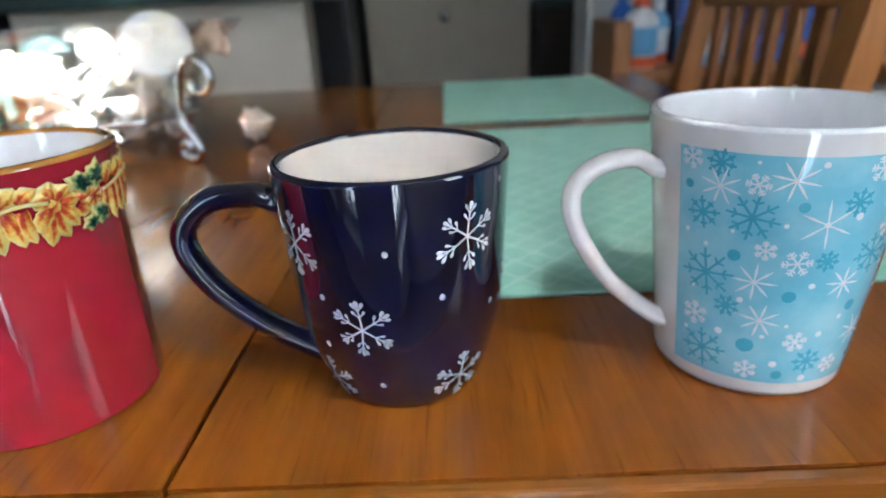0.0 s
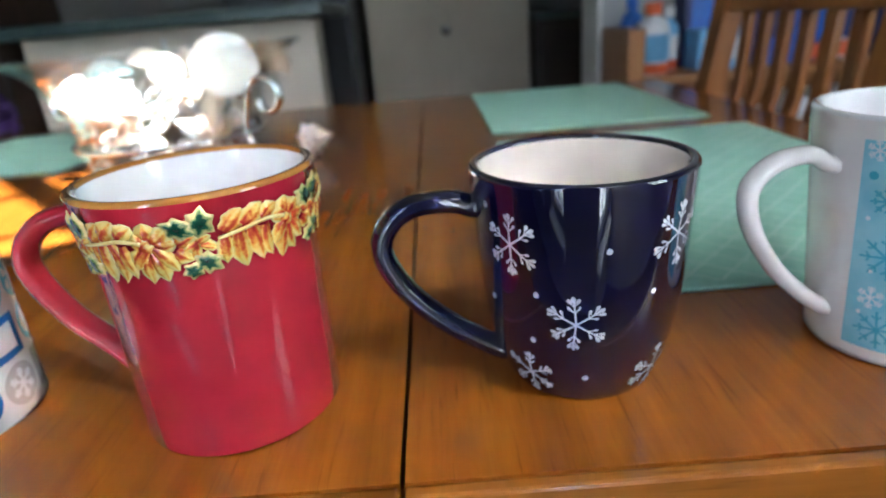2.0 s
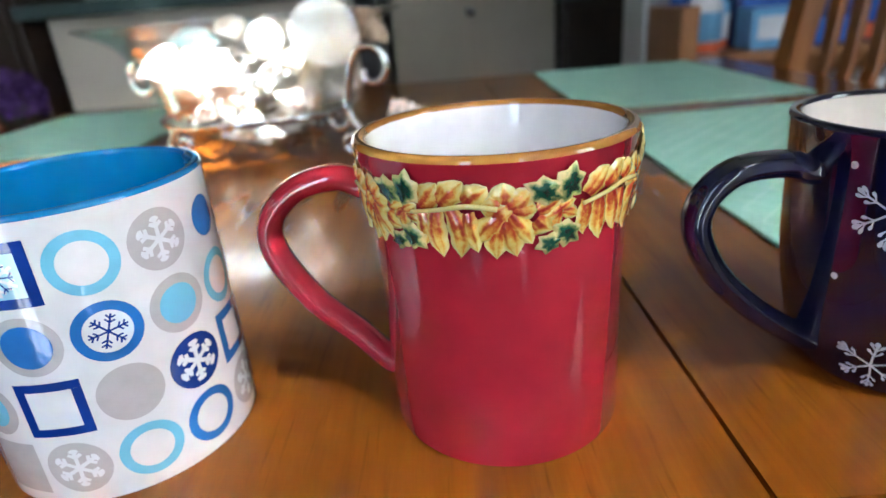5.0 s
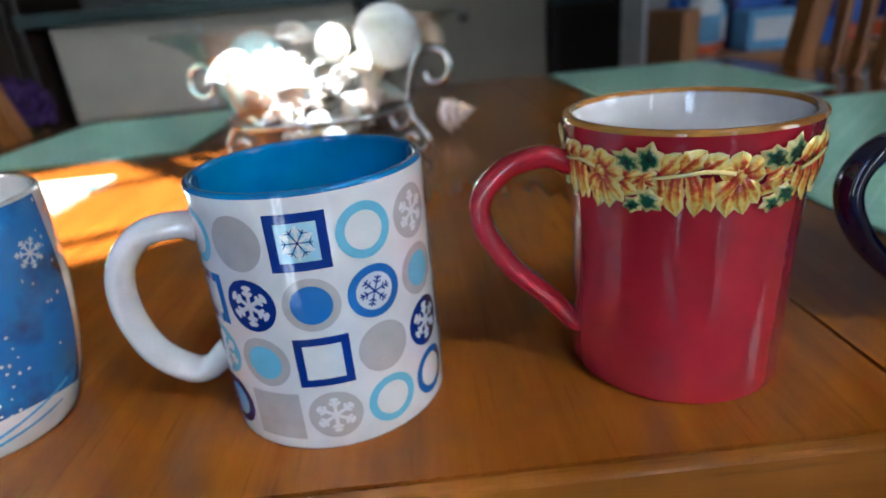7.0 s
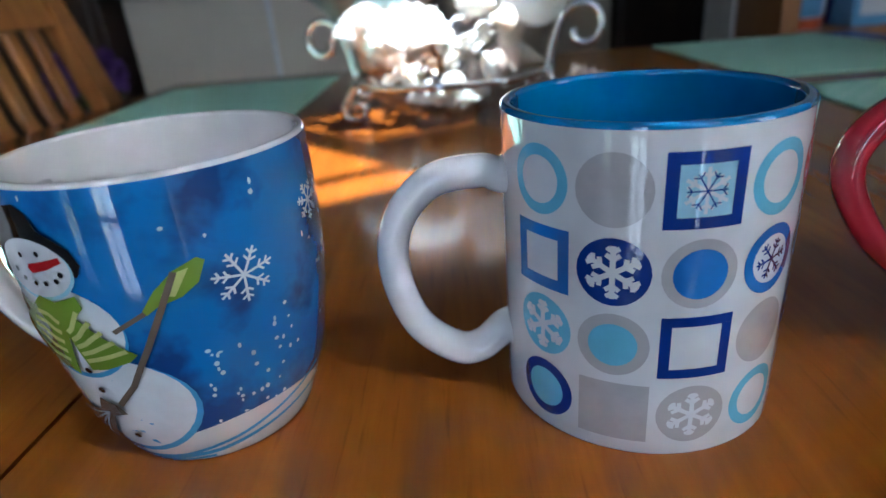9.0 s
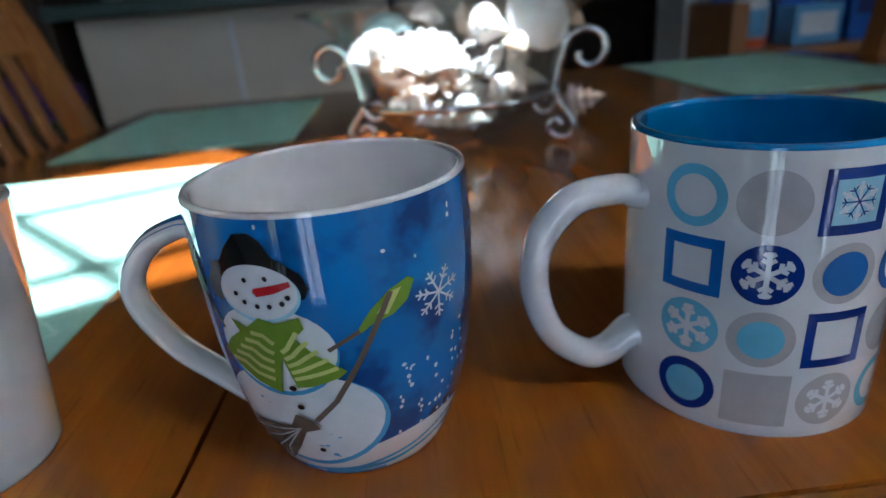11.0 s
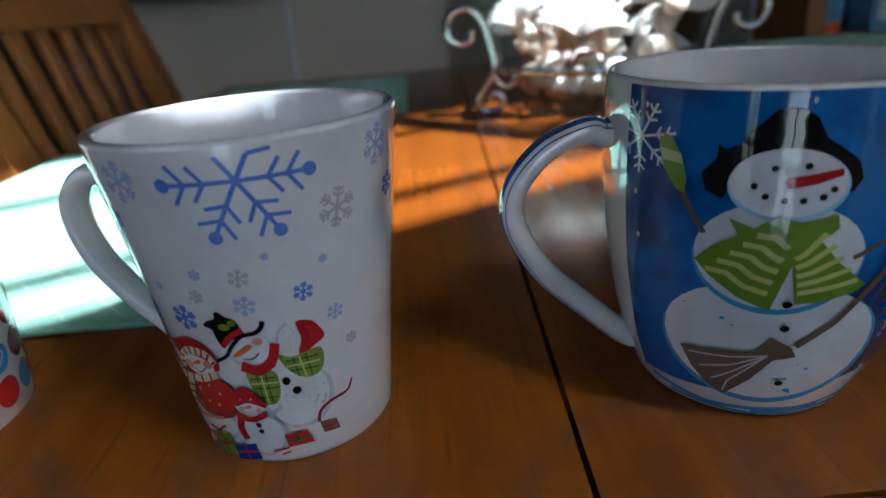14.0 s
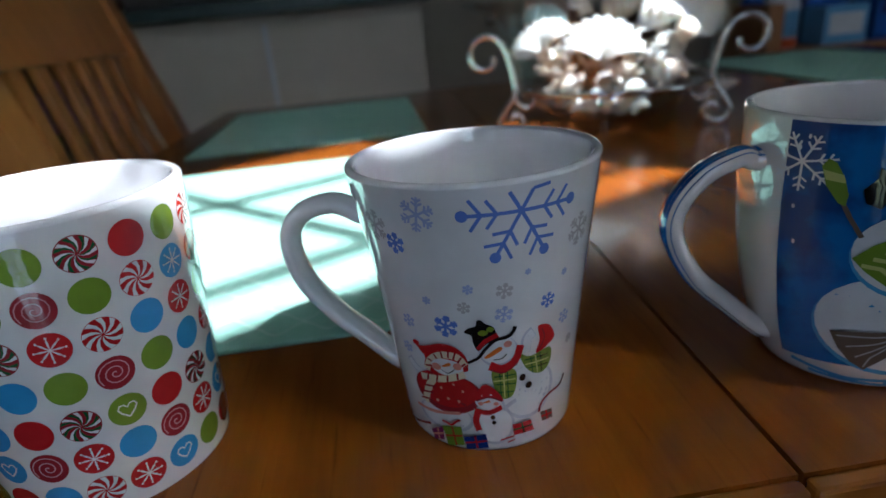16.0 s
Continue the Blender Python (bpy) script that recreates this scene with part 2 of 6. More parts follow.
def joined(bms):
    out = bmesh.new()
    for b in bms:
        me = bpy.data.meshes.new("tmp")
        b.to_mesh(me)
        b.free()
        out.from_mesh(me)
        bpy.data.meshes.remove(me)
    return out


def lathe_bm(profile, seg=96, close=False):
    """A turned form from (radius, height) pairs; a radius of 0 closes it with a cap."""
    bm = bmesh.new()
    rings = []
    for r, z in profile:
        if r < 1e-6:
            rings.append([bm.verts.new((0, 0, z))])
        else:
            rings.append([bm.verts.new((r * math.cos(2 * math.pi * k / seg), r * math.sin(2 * math.pi * k / seg), z)) for k in range(seg)])
    for a, b in zip(rings, rings[1:]):
        for k in range(seg):
            j = (k + 1) % seg
            if len(a) == 1 and len(b) > 1:
                bm.faces.new((a[0], b[k], b[j]))
            elif len(b) == 1 and len(a) > 1:
                bm.faces.new((a[k], a[j], b[0]))
            elif len(a) > 1:
                bm.faces.new((a[k], a[j], b[j], b[k]))
    return bm


def smooth_path(points, n):
    """Catmull-Rom through the points, n steps a span."""
    pts = [Vector(p) for p in points]
    out = []
    for i in range(len(pts) - 1):
        p0, p1, p2, p3 = pts[max(i - 1, 0)], pts[i], pts[i + 1], pts[min(i + 2, len(pts) - 1)]
        for k in range(n):
            t = k / n
            out.append(0.5 * ((2 * p1) + (p2 - p0) * t + (2 * p0 - 5 * p1 + 4 * p2 - p3) * t * t + (3 * p1 - p0 - 3 * p2 + p3) * t ** 3))
    out.append(pts[-1])
    return out


def tube_bm(path, size, seg=16, side=Vector((0, 1, 0)), cap=True):
    """A tube along the path; size(s) gives the half width along side and the half thickness across it, for s from 0 to 1."""
    bm = bmesh.new()
    rings = []
    for i, p in enumerate(path):
        d = (path[min(i + 1, len(path) - 1)] - path[max(i - 1, 0)]).normalized()
        e1 = (side - d * side.dot(d)).normalized()
        e2 = d.cross(e1)
        w, th = size(i / (len(path) - 1))
        rings.append([bm.verts.new(p + e1 * w * math.cos(2 * math.pi * k / seg) + e2 * th * math.sin(2 * math.pi * k / seg)) for k in range(seg)])
    for a, b in zip(rings, rings[1:]):
        for k in range(seg):
            j = (k + 1) % seg
            bm.faces.new((a[k], a[j], b[j], b[k]))
    if cap:
        bm.faces.new(rings[0][::-1])
        bm.faces.new(rings[-1])
    return bm


# ---- the room: floor, ceiling, walls ----
def setting(ob, label, category):
    return tagged(ob, label, category, kind="structure")


X0, X1, Y0, Y1, TOP = -3.4, 2.6, -0.80, 4.6, 3.4
def slab_bm(outline, z0, z1):
    bm = bmesh.new()
    low = [bm.verts.new((x, y, z0)) for x, y in outline]
    high = [bm.verts.new((x, y, z1)) for x, y in outline]
    bm.faces.new(low[::-1]), bm.faces.new(high)
    for k in range(len(outline)):
        j = (k + 1) % len(outline)
        bm.faces.new((low[k], low[j], high[j], high[k]))
    return bm


ROOM = [(X0 - 0.15, Y1 + 0.15), (X0 - 0.15, Y0 - 0.15), (0.0, Y0 - 0.15), (0.285, -1.24), (X1 + 0.15, 0.0), (X1 + 0.15, Y1 + 0.15)]
setting(part("floor", slab_bm(ROOM, -0.12, 0.0), FLOOR, smooth=False), "brown wooden floor under the dining table", "floor")
setting(part("ceiling", slab_bm(ROOM, TOP, TOP + 0.15), CEIL, smooth=False), "plain off-white painted ceiling of the room", "ceiling")
setting(boxed("ground", -60, 60, -80, 60, -0.5, -0.125, GROUND), "green lawn outside round the house", "ground")
setting(boxed("wall_north", X0, X1, Y1, Y1 + 0.15, 0, TOP, WALL_GREY), "grey painted back wall of the far room", "wall")
setting(boxed("wall_west", X0 - 0.15, X0, Y0 - 0.15, Y1 + 0.15, 0, TOP, WALL), "light painted side wall of the dining room", "wall")


def wall_with_openings(name, a, b, thick, openings, mat, label):
    """A wall from a to b on the plan, its outer side to the left; openings are (from, to, sill, head) in metres along it."""
    a, b = Vector(a), Vector(b)
    length = (b - a).length
    bms = []
    s = 0.0
    for o0, o1, z0, z1 in openings:
        bms += [box_bm(s, o0, 0, thick, 0, TOP), box_bm(o0, o1, 0, thick, 0, z0), box_bm(o0, o1, 0, thick, z1, TOP)]
        s = o1
    bms.append(box_bm(s, length, 0, thick, 0, TOP))
    ob = part(name, joined(bms), mat, smooth=False)
    d = (b - a).normalized()
    ob.matrix_basis = Matrix.Translation((a.x, a.y, 0)) @ Matrix.Rotation(math.atan2(d.y, d.x), 4, "Z")
    return setting(ob, label, "wall")


def window_unit(name, base, angle, width, z0, z1, cols, rows, label, bar=0.022, post=0.022, fr=0.05):
    """A glazed window in an opening: frame, sill, muntins and panes; local x along the wall, y outwards."""
    root = thing(name, base[0], base[1], 0, angle, label, "window", kind="structure")
    for x0, x1, za, zb in ((0, fr, z0, z1), (width - fr, width, z0, z1), (fr, width - fr, z0, z0 + fr), (fr, width - fr, z1 - fr, z1)):
        boxed("window_frame", x0, x1, 0.04, 0.10, za, zb, TRIM, root, 0.004)
    boxed("window_sill", -0.04, width + 0.04, -0.07, 0.04, z0 - 0.03, z0, TRIM, root, 0.006)
    iw, ih = (width - 2 * fr) / cols, (z1 - z0 - 2 * fr) / rows
    for c in range(1, cols):
        boxed("muntin", fr + iw * c - post / 2, fr + iw * c + post / 2, 0.062, 0.078, z0 + fr, z1 - fr, TRIM, root)
    for r in range(1, rows):
        boxed("muntin", fr, width - fr, 0.064, 0.076, z0 + fr + ih * r - bar / 2, z0 + fr + ih * r + bar / 2, TRIM, root)
    p = boxed("pane", fr, width - fr, 0.068, 0.072, z0 + fr, z1 - fr, PANE, root)
    p.visible_shadow = False
    return root

# window wall close behind the camera, with two tall paned windows, a slanted return with a third, and the bay wall that lets the sun in
YS, DSILL = -0.80, 0.24
RET_A, RET_B = Vector((0.335, -1.077)), Vector((0.05, YS))
wall_with_openings("wall_south", (0.05, YS), (-3.4, YS), 0.15, [(0.63, 0.93, DSILL, 2.1), (1.19, 1.49, DSILL, 2.1)], WALL, "painted wall with tall paned windows behind the table")
window_unit("window_1", (-0.58, YS), 180, 0.30, DSILL, 2.1, 2, 6, "tall white framed paned garden window with daylight", 0.018, 0.014, 0.035)
window_unit("window_2", (-1.14, YS), 180, 0.30, DSILL, 2.1, 2, 6, "tall white framed paned garden window with daylight", 0.018, 0.014, 0.035)
wall_with_openings("wall_return", RET_A, RET_B, 0.10, [(0.06, 0.36, DSILL, 2.1)], WALL, "slanted painted return wall with a paned window")
RET_D = (RET_B - RET_A).normalized()
RET_TURN = math.degrees(math.atan2(RET_D.y, RET_D.x))
wr = RET_A + RET_D * 0.06
window_unit("window_6", (wr.x, wr.y), RET_TURN, 0.30, DSILL, 2.1, 2, 6, "tall white framed paned side window with daylight", 0.018, 0.014, 0.035)
setting(boxed("wall_east", 2.6, 2.75, 0.094, Y1 + 0.15, 0, TOP, WALL_GREY), "grey painted side wall of the dining room", "wall")
# Unseen wall, added outside to stop direct sun entering the tall windows.
setting(boxed("wall_sun_block", 0.16, 0.26, -5.0, -1.15, -0.12, 5.4, WALL), "plain outer wall added to keep direct sun off the tall windows", "wall")
DAYLIGHT = (0.95, 0.97, 1.0)
window_light("daylight_1", (-0.73, YS - 0.13, 1.17), (-0.73, 0.5, 1.17), 0.23, 1.79, 0.38, DAYLIGHT)
window_light("daylight_2", (-1.29, YS - 0.13, 1.17), (-1.29, 0.5, 1.17), 0.23, 1.79, 0.05, DAYLIGHT)
rc = RET_A + RET_D * 0.21 + Vector((-RET_D.y, RET_D.x)) * 0.095
window_light("daylight_6", (rc.x, rc.y, 1.17), (rc.x + RET_D.y, rc.y - RET_D.x, 1.17), 0.23, 1.79, 0.68, DAYLIGHT)


def curtain(x0, x1, y, z0, z1, label):
    """A hanging curtain with deep folds, gathered at its rod."""
    bm = bmesh.new()
    nu, nv = 60, 12
    grid = [[bm.verts.new((x0 + (x1 - x0) * i / nu, y + 0.018 * math.sin(i * 0.95) * (0.6 + 0.4 * j / nv), z1 + (z0 - z1) * j / nv)) for i in range(nu + 1)] for j in range(nv + 1)]
    for j in range(nv):
        for i in range(nu):
            bm.faces.new((grid[j][i], grid[j][i + 1], grid[j + 1][i + 1], grid[j + 1][i]))
    bmesh.ops.solidify(bm, geom=bm.faces[:], thickness=0.003)
    return tagged(part("curtain", bm, CURTAIN), label, "curtain", "window curtains")


for cx0, cx1 in ((-0.58, -0.46), (-1.0, -0.89), (-1.13, -1.03), (-1.56, -1.45)):
    curtain(cx0, cx1, YS + 0.05, 0.42, 2.2, "pale grey cloth curtain hanging beside a paned window")

# bay wall: a high row of panes lets a band of low sun fall across the table
BAY_A, BAY_B = Vector((0.335, -1.077)), Vector((2.6, 0.094))
BAY_D = (BAY_A - BAY_B).normalized()


W0, W1, SILL, HEAD = 1.941, 2.47, 2.512, 3.11
N0, N1, NSILL, NHEAD = 1.790, 1.936, 2.675, 3.03
wall_with_openings("wall_bay", BAY_B, BAY_A, 0.08, [(0.95, 1.62, 0.9, 2.0), (N0, N1, NSILL, NHEAD), (W0, W1, SILL, HEAD)], WALL, "angled bay wall with the sunlit high windows")
wp = BAY_B + BAY_D * W0
BAY_TURN = math.degrees(math.atan2(BAY_D.y, BAY_D.x))
window_unit("window_3", (wp.x, wp.y), BAY_TURN, W1 - W0, SILL, HEAD, 2, 3, "high white framed window with the sun behind", 0.008, 0.012, 0.012)
# Unseen narrow opening, fitted to send a beam of sun onto the bowl.
wn5 = BAY_B + BAY_D * N0
window_unit("window_5", (wn5.x, wn5.y), BAY_TURN, N1 - N0, NSILL, NHEAD, 1, 1, "narrow high white framed opening added so sun reaches the bowl", fr=0.006)
# Fill lamp added outside the high window to lift the light from above.
wh = BAY_B + BAY_D * 2.2 + Vector((-BAY_D.y, BAY_D.x)) * 0.11
window_light("top_fill", (wh.x, wh.y, 2.81), (-0.25, 0.6, 0.75), 0.5, 0.5, 0.07, DAYLIGHT)
wq = BAY_B + BAY_D * 0.95
wl = wq + BAY_D * 0.335 + Vector((-BAY_D.y, BAY_D.x)) * 0.11
window_light("daylight_3", (wl.x, wl.y, 1.45), (-0.3, 0.4, 0.9), 0.55, 0.95, 0.70, (0.92, 0.98, 0.92))
window_unit("window_4", (wq.x, wq.y), BAY_TURN, 0.67, 0.9, 2.0, 3, 5, "small paned white window with green garden outside")



def shrub(x, y, label):
    """A tall garden shrub: forked stems and a crown of many single leaves."""
    rnd = random.Random(17)
    root = thing("shrub", x, y, -0.12, 0, label, "shrub")
    for k in range(4):
        a = 1.57 * k + 0.4
        path = smooth_path([(0.05 * math.cos(a), 0.05 * math.sin(a), 0), (0.16 * math.cos(a), 0.16 * math.sin(a), 1.2), (0.42 * math.cos(a), 0.42 * math.sin(a), 2.9)], 6)
        part("stem", tube_bm(path, lambda q: (0.035 * (1 - 0.7 * q), 0.035 * (1 - 0.7 * q)), 8), DARK_WOOD, root)
    bm = bmesh.new()
    for k in range(5200):
        a, b, r = rnd.uniform(0, 2 * math.pi), math.acos(rnd.uniform(-1, 1)), rnd.uniform(0.35, 1.0) ** 0.6
        r *= 1 + 0.18 * math.sin(3 * a + 2 * b)
        c = Vector((0.85 * r * math.sin(b) * math.cos(a), 0.85 * r * math.sin(b) * math.sin(a), 2.35 + 1.45 * r * math.cos(b)))
        u = Vector((rnd.uniform(-1, 1), rnd.uniform(-1, 1), rnd.uniform(-1, 1))).normalized()
        v = u.orthogonal().normalized() * rnd.uniform(0.03, 0.05)
        u = u * rnd.uniform(0.06, 0.10)
        bm.faces.new([bm.verts.new(c + p) for p in (-u, v - u * 0.2, u, -v - u * 0.2)])
    tagged(part("crown", bm, GREENERY, root, "dense green leaves"), kind="stuff")


# Unseen; placed so that its crown keeps direct sun out of window_4.
shrub(2.55, -1.62, "tall leafy green garden shrub added to block sun at the small paned window")

# half wall with the counter, far walls, doorway
setting(boxed("wall_half", -1.37, -0.44, 2.0, 2.14, 0, 0.93, WALL), "cream painted half wall under the kitchen counter", "wall")
setting(boxed("worktop", -1.43, -0.40, 1.93, 2.55, 0.93, 0.97, COUNTER, None, 0.006), "dark green laminate worktop on the half wall", "worktop")
# A pale streak of light on the half wall, built as a white strip.
tagged(boxed("wall_streak", -0.929, -0.915, 1.992, 2.0, 0.60, 0.90, PLASTIC_WHITE, None, 0.002), "slim white strip standing for a streak of light on the half wall", "cord cover")
setting(boxed("wall_pantry", -0.382, 0.424, 3.15, 3.3, 0, TOP, WALL_TAN), "tan painted wall of the far hallway", "wall")
setting(boxed("wall_hall", 0.415, X1, 1.80, 1.95, 0, TOP, WALL_GREY), "grey painted wall behind the wooden bookcase", "wall")
setting(boxed("trim", 0.405, 0.415, 1.78, 1.97, 0, 2.1, TRIM), "white painted corner trim of the doorway", "trim")


def table():
    root = thing("dining_table", -0.29, 0.67, 0, 0, "glossy orange-brown wooden dining table with extension leaves", "table")
    ox, oy = -0.29, 0.67
    xs = (-0.945, -0.5225, -0.1005, 0.36)
    y0, y1, z0, z1 = 0.147, 1.19, 0.724, 0.75
    for i in range(3):
        a, b = xs[i] + (0.0009 if i else 0), xs[i + 1] - (0.0009 if i < 2 else 0)
        n = 4
        for k in range(n):
            u0, u1 = a + (b - a) * k / n + 0.0, a + (b - a) * (k + 1) / n - 0.0
            bm = box_bm(u0, u1, y0 + 0.0035, y1, z0, z1)
            for v in bm.verts:
                v.co += Vector(((1.0, (b - v.co.x) / (b - a), 0.0)[i] * 0.045 * (v.co.y - y0) - ox, -oy, 0))
            part("board", bm, TABLE_WOOD, root, smooth=False)
        boxed("edge_strip", a - ox, b - ox, y0 - 0.0035 - oy, y0 + 0.0032 - oy, z0 - 0.001, z1 - 0.0006, LIT_EDGE_WOOD, root, 0.0016, "front edge toned paler for the daylight on it, grain along it")
    boxed("apron", -0.87 - ox, 0.28 - ox, 0.33 - oy, 0.352 - oy, 0.63, 0.724, TABLE_WOOD, root, 0.002)
    boxed("apron", -0.87 - ox, 0.28 - ox, 1.10 - oy, 1.122 - oy, 0.63, 0.724, TABLE_WOOD, root, 0.002)
    boxed("apron", -0.87 - ox, -0.848 - ox, 0.352 - oy, 1.10 - oy, 0.63, 0.724, TABLE_WOOD, root, 0.002)
    boxed("apron", 0.258 - ox, 0.28 - ox, 0.352 - oy, 1.10 - oy, 0.63, 0.724, TABLE_WOOD, root, 0.002)
    for x0, x1 in ((-0.205, -0.188), (-0.128, -0.06), (-0.56, -0.49)):
        boxed("slide_rail", x0 - ox, x1 - ox, 0.175 - oy, 0.328 - oy, 0.69, 0.7238, LIT_EDGE_WOOD, root, 0.002)
    for x in (-0.84, 0.18):
        for y in (0.36, 1.02):
            boxed("leg", x - ox, x + 0.07 - ox, y - oy, y + 0.07 - oy, 0, 0.724, TABLE_WOOD, root, 0.006)
    return root


table()


def placemat(x0, x1, y0, y1, turn=0.0, drop=0.0):
    """A woven mat with a wavy lattice pattern and a stitched hem."""
    cx, cy = (x0 + x1) / 2, (y0 + y1) / 2
    w, h = x1 - x0, y1 - y0
    root = thing("placemat", cx, cy, 0.7503, turn, "seafoam green woven placemat with a wavy lattice pattern", "placemat", "placemats on the table")
    boxed("cloth", -w / 2, w / 2, -h / 2, h / 2, 0, 0.0022, MAT_CLOTH, root, 0.0008)
    bms = []
    step = 0.024
    rows = int((h - 0.016) / 0.012)
    for r in range(rows):
        yy = -h / 2 + 0.012 + r * 0.012
        sgn = 1 if r % 2 else -1
        n = int((w - 0.016) / 0.004)
        bm = bmesh.new()
        prev = None
        for i in range(n + 1):
            xx = -w / 2 + 0.008 + i * (w - 0.016) / n
            c = yy + sgn * 0.0052 * math.cos(2 * math.pi * xx / step)
            cur = (bm.verts.new((xx, c - 0.0008, 0.0026)), bm.verts.new((xx, c + 0.0008, 0.0026)))
            if prev:
                bm.faces.new((prev[0], cur[0], cur[1], prev[1]))
            prev = cur
        bms.append(bm)
    part("pattern", joined(bms), MAT_LINE, root, "paler wavy woven lines")
    return root


placemat(-0.008, 0.295, 0.275, 0.700)
placemat(-0.006, 0.280, 0.762, 1.172)
placemat(-0.915, -0.610, 0.270, 0.652)
placemat(-0.86, -0.568, 0.752, 1.10)


def chair(x, y, turn, label, lean=0.30):
    """A slat-back chair; it faces its local +x, the back raked towards -x."""
    root = thing("dining_chair", x, y, 0, turn, label, "chair", "chairs round the table")
    rake = lambda z: -0.02 - lean * max(0.0, z - 0.45)
    for sy in (-0.205, 0.205):
        path = [Vector((rake(z), sy, z)) for z in (0.0, 0.25, 0.45, 0.6, 0.75, 0.9, 0.97, 1.0)]
        bm = bmesh.new()
        rings = [[bm.verts.new(p + Vector(o)) for o in ((-0.016, -0.022, 0), (0.016, -0.022, 0), (0.016, 0.022, 0), (-0.016, 0.022, 0))] for p in path]
        for a, b in zip(rings, rings[1:]):
            for k in range(4):
                bm.faces.new((a[k], a[(k + 1) % 4], b[(k + 1) % 4], b[k]))
        bm.faces.new(rings[0][::-1]), bm.faces.new(rings[-1])
        bmesh.ops.bevel(bm, geom=[e for e in bm.edges if abs((e.verts[0].co - e.verts[1].co).z) > 0.03], offset=0.005, segments=2, affect="EDGES")
        part("back_post", bm, CHAIR_WOOD, root, smooth=False)
    def rail(name, z0, z1, tx):
        bm = box_bm(-tx, tx, -0.183, 0.183, z0, z1, 0.004)
        for v in bm.verts:
            v.co.x += rake(v.co.z)
        part(name, bm, CHAIR_WOOD, root, smooth=False)
    rail("top_rail", 0.87, 0.985, 0.012)
    rail("lower_rail", 0.56, 0.60, 0.011)
    for i in range(6):
        yy = -0.183 + 0.366 * (i + 1) / 7
        bm = box_bm(-0.006, 0.006, yy - 0.013, yy + 0.013, 0.60, 0.87, 0.003)
        bmesh.ops.bisect_plane(bm, geom=bm.verts[:] + bm.edges[:] + bm.faces[:], plane_co=(0, 0, 0.76), plane_no=(0, 0, 1))
        for v in bm.verts:
            v.co.x += rake(v.co.z) - 0.012 * math.sin(math.pi * (v.co.z - 0.6) / 0.27)
        part("slat", bm, CHAIR_WOOD, root, smooth=False)
    boxed("seat", -0.01, 0.40, -0.22, 0.22, 0.43, 0.46, CHAIR_WOOD, root, 0.008)
    for sy in (-0.19, 0.19):
        boxed("leg", 0.33, 0.37, sy - 0.02, sy + 0.02, 0, 0.43, CHAIR_WOOD, root, 0.004)
    return root


chair(0.335, 0.835, 180, "orange-brown wooden slat-back chair at the table end", 0.16)
chair(-0.845, 0.835, 0, "orange-brown wooden slat-back chair in partial sun")


